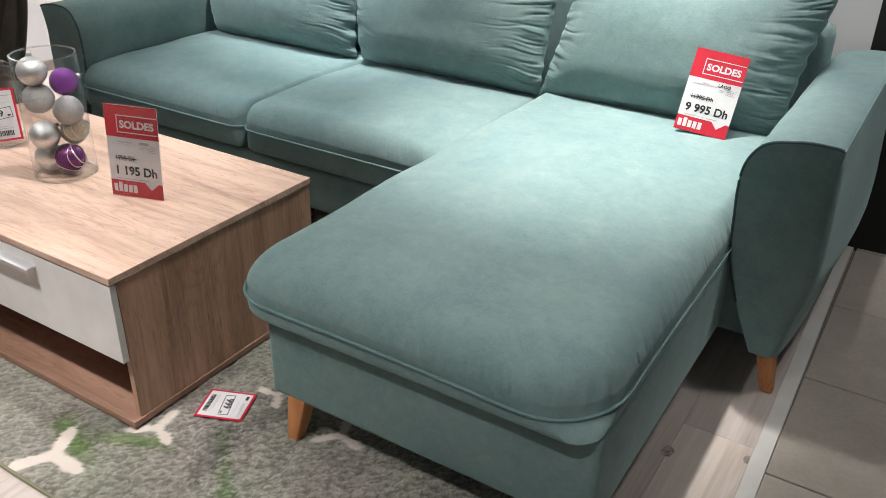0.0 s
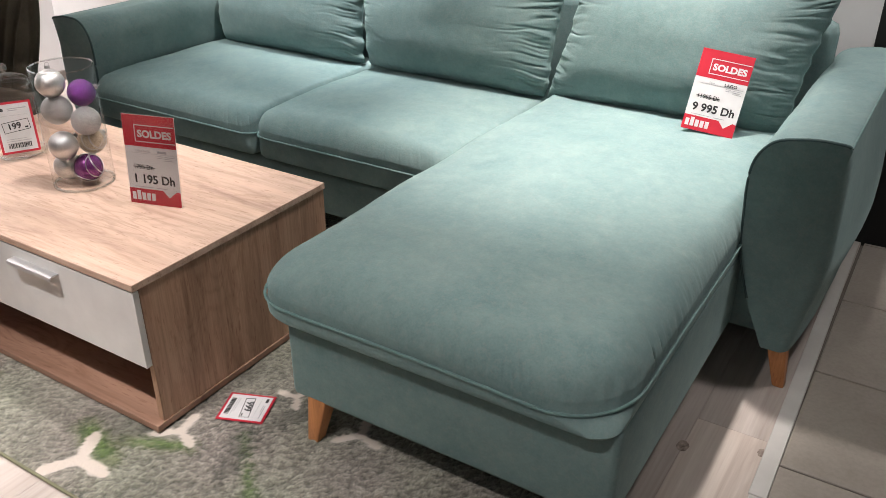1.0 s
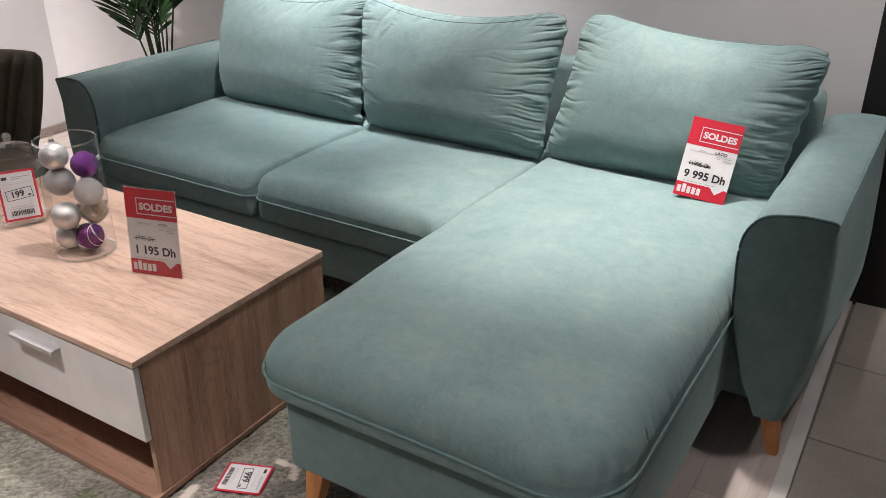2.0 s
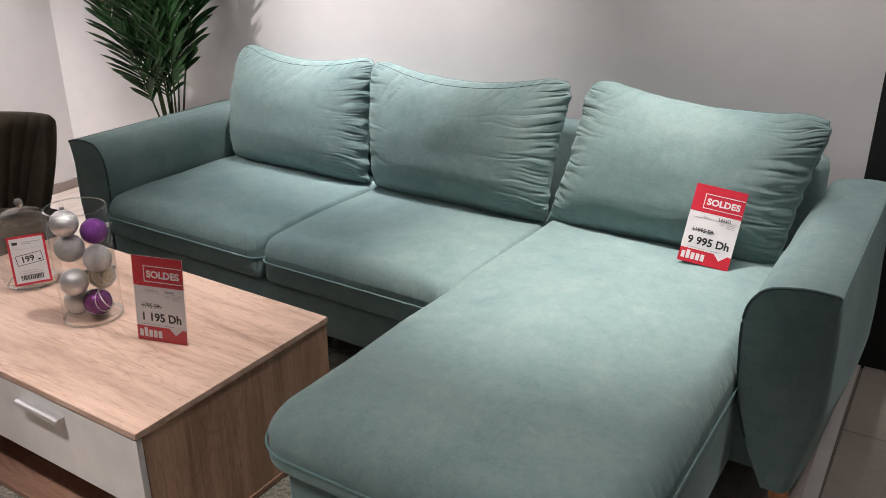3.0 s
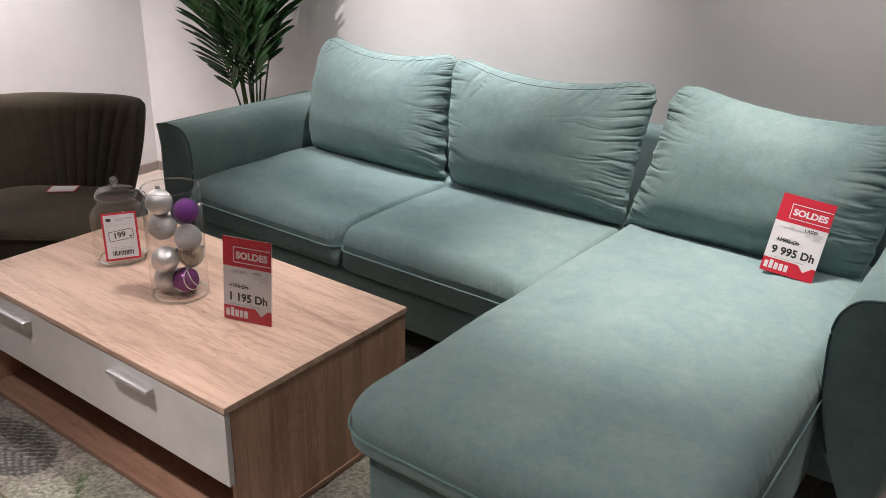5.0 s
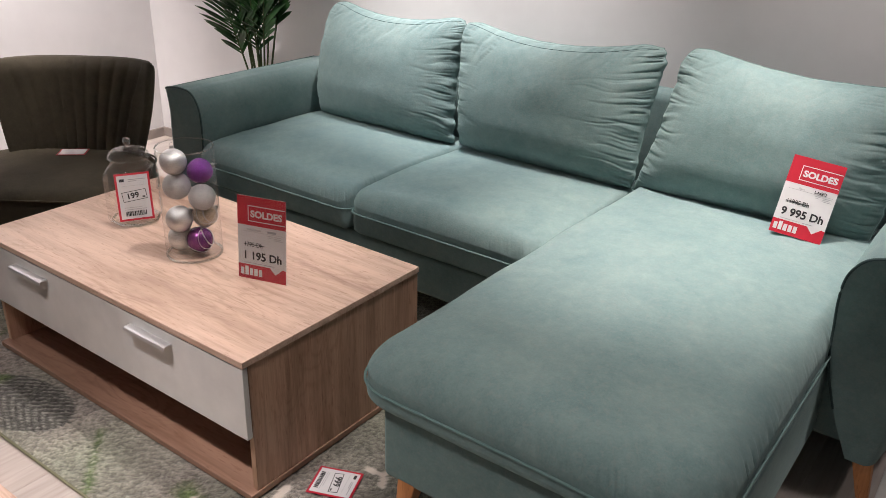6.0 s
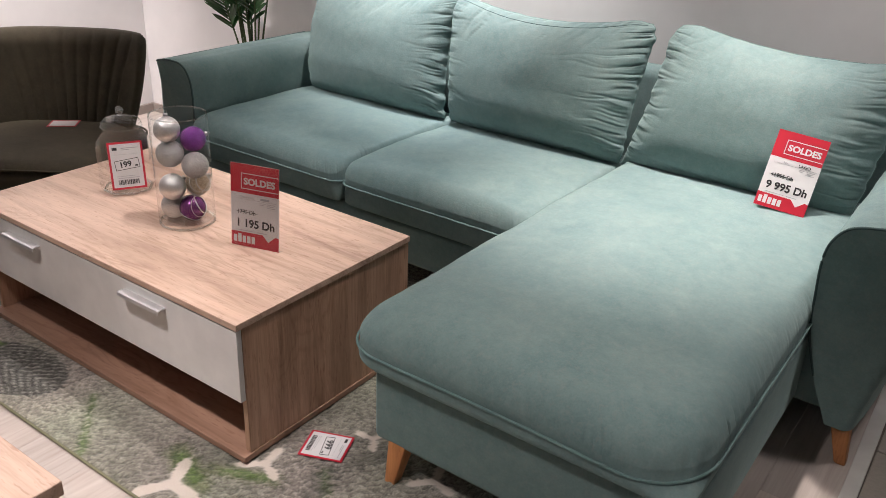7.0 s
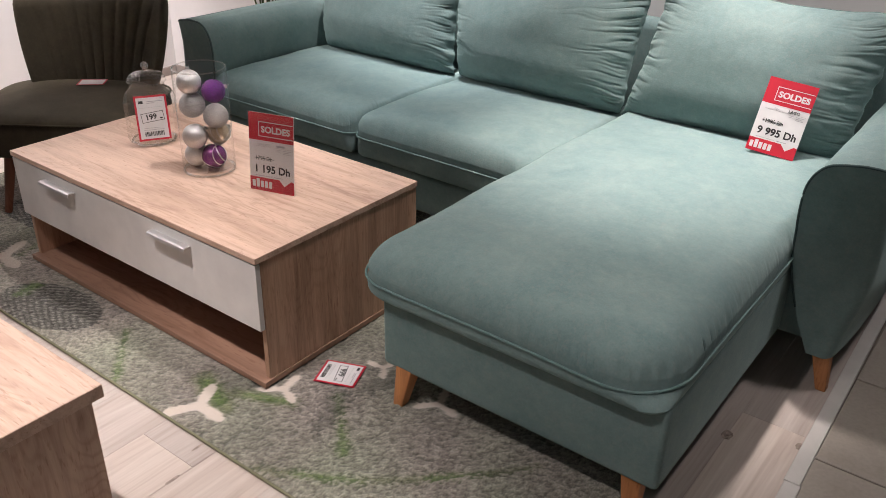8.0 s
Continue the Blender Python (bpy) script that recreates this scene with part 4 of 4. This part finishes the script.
# ---- glassware ----
def vase():
    v = thing("glass_vase", "clear glass cylinder vase filled with silver and purple baubles", "vase", m=pose(-0.545, 0.308, 0.4005))
    bm = bmesh.new()
    r, h = 0.077, 0.312
    lathe(bm, [(r - 0.004, 0.001), (r - 0.001, 0.003), (r, 0.007), (r, h - 0.001)], 72)
    part("cylinder", bm, M_GLASS, v, smooth=50)
    bm = bmesh.new()
    lathe(bm, [(0, 0.0125), (r - 0.012, 0.0118), (r - 0.0047, 0.014)], 72)
    part("thick_base", bm, M_GLASS, v, smooth=50)
    bm = bmesh.new()
    tube(bm, [((r - 0.002) * math.cos(k * math.pi / 32), (r - 0.002) * math.sin(k * math.pi / 32), h + 0.0005) for k in range(64)], 0.0022, True, 8)
    part("rim", bm, M_RIM, v, "polished glass rim")
    bm = bmesh.new()
    tube(bm, [((r - 0.003) * math.cos(k * math.pi / 32), (r - 0.003) * math.sin(k * math.pi / 32), 0.0042) for k in range(64)], 0.0038, True, 8)
    part("foot_ring", bm, M_RIM, v, "thick glass foot")


def bauble(x, y, z, r, material, label, netted=False):
    b = thing("bauble", label, "bauble", "baubles in the vase", pose(x, y, z, -48 - 30 * math.sin(z * 91), 0, 25 + 45 * math.sin(z * 57)))
    bm = bmesh.new()
    bmesh.ops.create_uvsphere(bm, u_segments=40, v_segments=24, radius=r)
    part("ball", bm, material, b, smooth=80)
    bm = bmesh.new()
    lathe(bm, [(0.0, r + 0.007), (0.006, r + 0.007), (0.0065, r + 0.006), (0.0065, r - 0.0012)], 16)
    part("cap", bm, M_CAP, b, "small silver cap")
    bm = bmesh.new()
    tube(bm, [(0.005 * math.cos(k * math.pi / 6), 0, r + 0.0105 + 0.005 * math.sin(k * math.pi / 6)) for k in range(12)], 0.0006, True, 5)
    part("loop", bm, M_CAP, b)
    if netted:
        for k in range(6):
            bm = bmesh.new()
            turn = pose(0, 0, 0, 37 * k, 61 * k, 23 * k)
            pts = [turn @ Vector((r * 0.8 * math.cos(q) * 1.0, r * 0.8 * math.sin(q), r * 0.62)) for q in [i * math.pi / 12 for i in range(24)]]
            tube(bm, [p.normalized() * (r + 0.0008) for p in pts], 0.0011, True, 5)
            part("swirl", bm, M_PEARL, b, "white glitter swirl")


vase()
for off, dep, z, r, mat, label, net in (
        (0.016, -0.014, 0.446, 0.0365, M_PLUM, "dark purple bauble with white swirls", True),
        (-0.033, 0.012, 0.447, 0.036, M_PEARL, "shiny pearl silver bauble in the glass vase", False),
        (-0.032, -0.012, 0.512, 0.0365, M_PEARL, "shiny pearl silver bauble in the glass vase", False),
        (0.036, 0.014, 0.508, 0.0350, M_GOLD, "champagne bauble with white swirls", True),
        (0.033, -0.012, 0.570, 0.0365, M_SILVER, "silver glitter bauble in the glass vase", False),
        (-0.030, 0.004, 0.602, 0.0375, M_SILVER, "silver glitter bauble with a small cap", False),
        (0.034, 0.022, 0.634, 0.0345, M_PURPLE, "small purple glitter bauble in the glass vase", False),
        (-0.032, 0.000, 0.672, 0.0355, M_PEARL, "shiny pearl silver bauble in the glass vase", False)):
    bauble(-0.545 + 0.6 * off - 0.8 * dep, 0.308 + 0.8 * off + 0.6 * dep, z, r, mat, label, net)


def jar():
    j = thing("glass_jar", "clear glass apothecary jar with knobbed lid", "jar", m=pose(-0.881, 0.354, 0.4005) @ Matrix.Diagonal((1.04, 1.04, 1.07, 1.0)))
    bm = bmesh.new()
    lathe(bm, [(0, 0.006), (0.066, 0.006, 1), (0.073, 0.009, 1), (0.075, 0.016, 1), (0.075, 0.128, 1), (0.072, 0.146, 0.8), (0.062, 0.160, 0.4), (0.052, 0.168), (0.050, 0.176), (0.054, 0.182)], 64)
    part("body", bm, M_GLASS, j, smooth=30)
    bm = bmesh.new()
    tube(bm, [(0.0655 * math.cos(k * math.pi / 4 + math.pi / 8) * 1.045, 0.0655 * math.sin(k * math.pi / 4 + math.pi / 8) * 1.045, 0.0045) for k in range(8)], 0.004, True, 8)
    part("foot_ring", bm, M_RIM, j, "thick glass foot")
    bm = bmesh.new()
    lathe(bm, [(0, 0.213), (0.020, 0.2125), (0.038, 0.2100), (0.050, 0.2040), (0.0555, 0.1960), (0.0565, 0.1865)], 64)
    lid = part("lid", bm, M_GLASS, j, smooth=50)
    bm = bmesh.new()
    tube(bm, [(0.0565 * math.cos(k * math.pi / 24), 0.0565 * math.sin(k * math.pi / 24), 0.1858) for k in range(48)], 0.0020, True, 6)
    part("lid_rim", bm, M_GLASS, lid)
    bm = bmesh.new()
    lathe(bm, [(0, 0.2135), (0.006, 0.214), (0.005, 0.219), (0.009, 0.222), (0.0115, 0.229), (0.0105, 0.236), (0.006, 0.241), (0, 0.2422)], 32)
    part("knob", bm, M_RIM, lid, "clear glass ball knob", smooth=80)


jar()


# ---- armchair ----
def armchair():
    m = Matrix.Translation((-1.600, 0.50, 0.0)) @ pose(0, 0, 0, 0, 0, 36)
    c = thing("armchair", "dark olive velour cocktail chair with fluted back", "armchair", m=m)
    bm = bmesh.new()
    loops = []
    for d, z in ((0.02, 0.215), (0.004, 0.222), (0.0, 0.24), (0.0, 0.30), (0.003, 0.345), (0.015, 0.362), (0.05, 0.374), (0.12, 0.381), (0.19, 0.384)):
        loops.append([(x, y, z) for x, y in rrect(-0.33 + d, 0.33 - d, -0.30 + d, 0.24 - d, [max(0.02, 0.10 - d * 0.3)] * 2 + [max(0.02, 0.12 - d * 0.3)] * 2, 16, 8)])
    loft(bm, loops)
    seat = part("seat", bm, M_OLIVE, c, smooth=50)
    bm = bmesh.new()
    tube(bm, [(x, y, 0.350) for x, y in rrect(-0.331, 0.331, -0.301, 0.241, [0.10, 0.10, 0.12, 0.12], 16, 8)], 0.004, True)
    part("piping", bm, M_OLIVE, seat)
    # channelled back, wrapped gently round the sitter
    bm = bmesh.new()
    n, rows = 110, 22
    front, rear = [], []
    for j in range(rows + 1):
        t = j / rows
        z = 0.30 + 0.403 * t
        half = 0.232 + 0.070 * math.sin(t * math.pi / 2) - 0.010 * max(0, t - 0.96) / 0.04
        fr, re = [], []
        for i in range(n + 1):
            s = 2 * i / n - 1
            x = half * s + 0.028
            wrap = -0.07 * s * s * s * s - 0.02 * s * s
            y = 0.185 + 0.10 * t + wrap
            fan = s * 1.25 / (1 + 0.32 * t ** 2.5)
            flute = 0.009 * math.sqrt(abs(math.sin(math.pi * 5.5 * fan + math.pi / 2))) if abs(fan) < 0.82 else 0.009
            roll = 0.03 * max(0, (t - 0.9) / 0.1) ** 2
            edge = 0.03 * max(0, (abs(s) - 0.93) / 0.07) ** 2
            fr.append(bm.verts.new((x, y - flute + roll + edge, z)))
            re.append(bm.verts.new((x, y + 0.085 - roll * 0.8 - edge * 0.8, z)))
        front.append(fr)
        rear.append(re)
    for sheet in (front, rear):
        for a, b in zip(sheet, sheet[1:]):
            for i in range(n):
                bm.faces.new((a[i], a[i + 1], b[i + 1], b[i]))
    for k in (0, rows):
        for i in range(n):
            bm.faces.new((front[k][i], front[k][i + 1], rear[k][i + 1], rear[k][i]))
    for j in range(rows):
        for i in (0, n):
            bm.faces.new((front[j][i], front[j + 1][i], rear[j + 1][i], rear[j][i]))
    part("backrest", bm, M_OLIVE, c, "fluted dark olive backrest", smooth=60)
    for x, y in ((-0.155, -0.262), (0.20, -0.262), (-0.18, 0.17), (0.20, 0.17)):
        bm = bmesh.new()
        dx, dy = 0.025 * (1 if x > 0 else -1), 0.055 * (1 if y > 0 else -1)
        tube(bm, [(x + dx, y + dy, 0.0125), (x + dx / 2, y + dy / 2, 0.115), (x, y, 0.222)], 0.013, False, 14, 0.021)
        part("leg", bm, M_WALNUT, c, "reddish dark wooden leg")
    return m


chair_pose = armchair()
s, card, a, b = price_card("red-bordered price card lying on the armchair seat", chair_pose @ basis((-0.02, 0.075, 0.3865), (0.99, 0.12, 0), (-0.12, 0.99, 0)), 0.105, 0.075)


# ---- palm ----
def palm():
    base = Vector((-1.600, 1.53, 0.0))
    p = thing("potted_palm", "artificial green areca palm in a dark pot behind the sofa", "plant", m=Matrix.Translation(base))
    bm = bmesh.new()
    lathe(bm, [(0, 0.0), (0.075, 0.0), (0.08, 0.01), (0.10, 0.20), (0.102, 0.21), (0.094, 0.21), (0.09, 0.185), (0, 0.185)], 40)
    part("pot", bm, M_POT, p)
    rnd = random.Random(11)
    # lean right, lean back, length, bend
    fronds = ((-0.240, 0.02, 0.97, 0.18), (-0.16, 0.12, 1.30, 0.22), (-0.075, -0.14, 1.34, 0.12), (0.03, 0.08, 1.36, 0.14),
              (0.190, -0.04, 1.26, 0.30), (-0.11, -0.02, 1.10, 0.16), (0.05, -0.10, 1.12, 0.18), (-0.17, -0.05, 1.16, 0.20), (0.11, 0.03, 1.20, 0.22), (-0.02, 0.0, 1.0, 0.1))
    for lx, ly, length, bend in fronds:
        bx, by = rnd.uniform(-0.014, 0.014), rnd.uniform(-0.014, 0.014)
        pts = []
        for k in range(25):
            t = k / 24
            # lean is measured across the view and along it
            across, along = lx * (1.1 * t ** 1.5 + bend * t ** 2.6), ly * (1.1 * t ** 1.5 + bend * t ** 2.6)
            drop = 0.5 * bend * t ** 3 * (abs(lx) + abs(ly)) * 1.2
            pts.append(Vector((bx + 0.72 * across - 0.55 * along, by + 0.5 * across + 0.6 * along, 0.17 + length * (t * 0.98) - drop)))
        pts = [Vector((q.x, min(q.y, wall_at(base.x + q.x) - base.y - 0.06), q.z)) for q in pts]
        bm = bmesh.new()
        tube(bm, pts, 0.0062, False, 6, 0.0014)
        f = part("frond_stem", bm, M_STEM, p)
        bm = bmesh.new()
        count = 31
        for i in range(count):
            t = 0.48 + 0.52 * i / (count - 1)
            k = min(23, int(t * 24))
            o = pts[k].lerp(pts[k + 1], t * 24 - k)
            d = (pts[k + 1] - pts[k]).normalized()
            for sgn in (-1, 1):
                flat = Vector((0.80 * sgn, 0.42 * sgn, 0)) + Vector((rnd.uniform(-0.15, 0.15), rnd.uniform(-0.5, 0.25), 0))
                direction = (flat * (1.05 - 0.45 * t) + d * (0.62 + 0.55 * t)).normalized()
                ln = 0.19 * math.sin(math.pi * min(0.95, 0.20 + 0.66 * (t - 0.48) / 0.52)) * rnd.uniform(0.85, 1.12)
                wd = 0.0102 * rnd.uniform(0.85, 1.15)
                side = direction.cross(Vector((0.3 * sgn, -0.9, 0.2))).normalized()
                nrm = side.cross(direction).normalized()
                prev = None
                for q in range(6):
                    u = q / 5
                    c = o + direction * ln * u + Vector((0, 0, -0.05 * u * u * ln / 0.3))
                    lim = wall_at(base.x + c.x) - base.y - 0.02
                    c.y = min(c.y, lim)
                    half = wd * (0.45 + 1.6 * u) * (1 - u) ** 0.55 if u < 1 else 0.0003
                    row = [bm.verts.new(c - side * half + nrm * half * 0.35), bm.verts.new(c), bm.verts.new(c + side * half + nrm * half * 0.35)]
                    if prev:
                        bm.faces.new((prev[0], prev[1], row[1], row[0]))
                        bm.faces.new((prev[1], prev[2], row[2], row[1]))
                    prev = row
        me = finish("leaf_blades", bm, M_LEAF, 60)
        ob = tagged(new("foliage", me), kind="stuff")
        ob.parent = f


palm()


# ---- floor pieces ----
def planks():
    rnd = random.Random(5)
    width, length = 0.190, 1.28
    meshes = {}

    def board(w, ln):
        key = (round(w, 3), round(ln, 3))
        if key not in meshes:
            b = bmesh.new()
            box(b, 0.0002, w - 0.0002, 0.0002, ln - 0.0002, -0.0098, 0.0, 0.0006, 1)
            meshes[key] = finish("plank", b, M_PLANK)
        return meshes[key]

    x, i = 1.2145, 0
    while x > -2.9:
        y = -4.4 + (i * 0.47) % length - length
        while y < 1.95:
            y0, y1 = max(y, -4.4), min(y + length, 1.94)
            if y1 - y0 > 0.05:
                ob = new("plank", board(width, y1 - y0))
                ob.location = (x - width, y0, 0)
                ob.parent = floor
            y += length
        x -= width
        i += 1


def tiles():
    b = bmesh.new()
    box(b, 0.002, 0.408, 0.002, 0.408, -0.0098, 0.0, 0.002, 1)
    me = finish("tile", b, M_TILE)
    for i in range(6):
        for j in range(-12, 4):
            ob = new("tile", me)
            ob.location = (1.222 + 0.41 * i, 0.655 + 0.41 * j, 0.0)
            ob.parent = floor


planks()
tiles()


def knot_material():
    n = Nodes("wood_knot")
    f = n.noise(n.mapping((30, 12, 1)), 3.0, 4, 0.6, 1.0)
    n.colour(n.ramp(f, (0.3, (0.10, 0.072, 0.055)), (0.62, (0.36, 0.295, 0.25)))).set(Roughness=0.45)
    return n.mat


M_KNOT = knot_material()
for x, y, sx, sy in ((1.024, 0.605, 0.013, 0.019), (1.182, 0.675, 0.009, 0.014), (0.027, -0.248, 0.003, 0.018), (0.072, -0.355, 0.004, 0.020)):
    bm = bmesh.new()
    pts = [(x + sx * math.cos(a) * (1 + 0.35 * noise.noise(Vector((math.cos(a) * 2 + x * 9, math.sin(a) * 2, y * 7)))), y + sy * math.sin(a), 0.0006) for a in [k * math.pi / 12 for k in range(24)]]
    loft(bm, [[(px, py, -0.001) for px, py, pz in pts], pts], False)
    part("knot", bm, M_KNOT, floor)
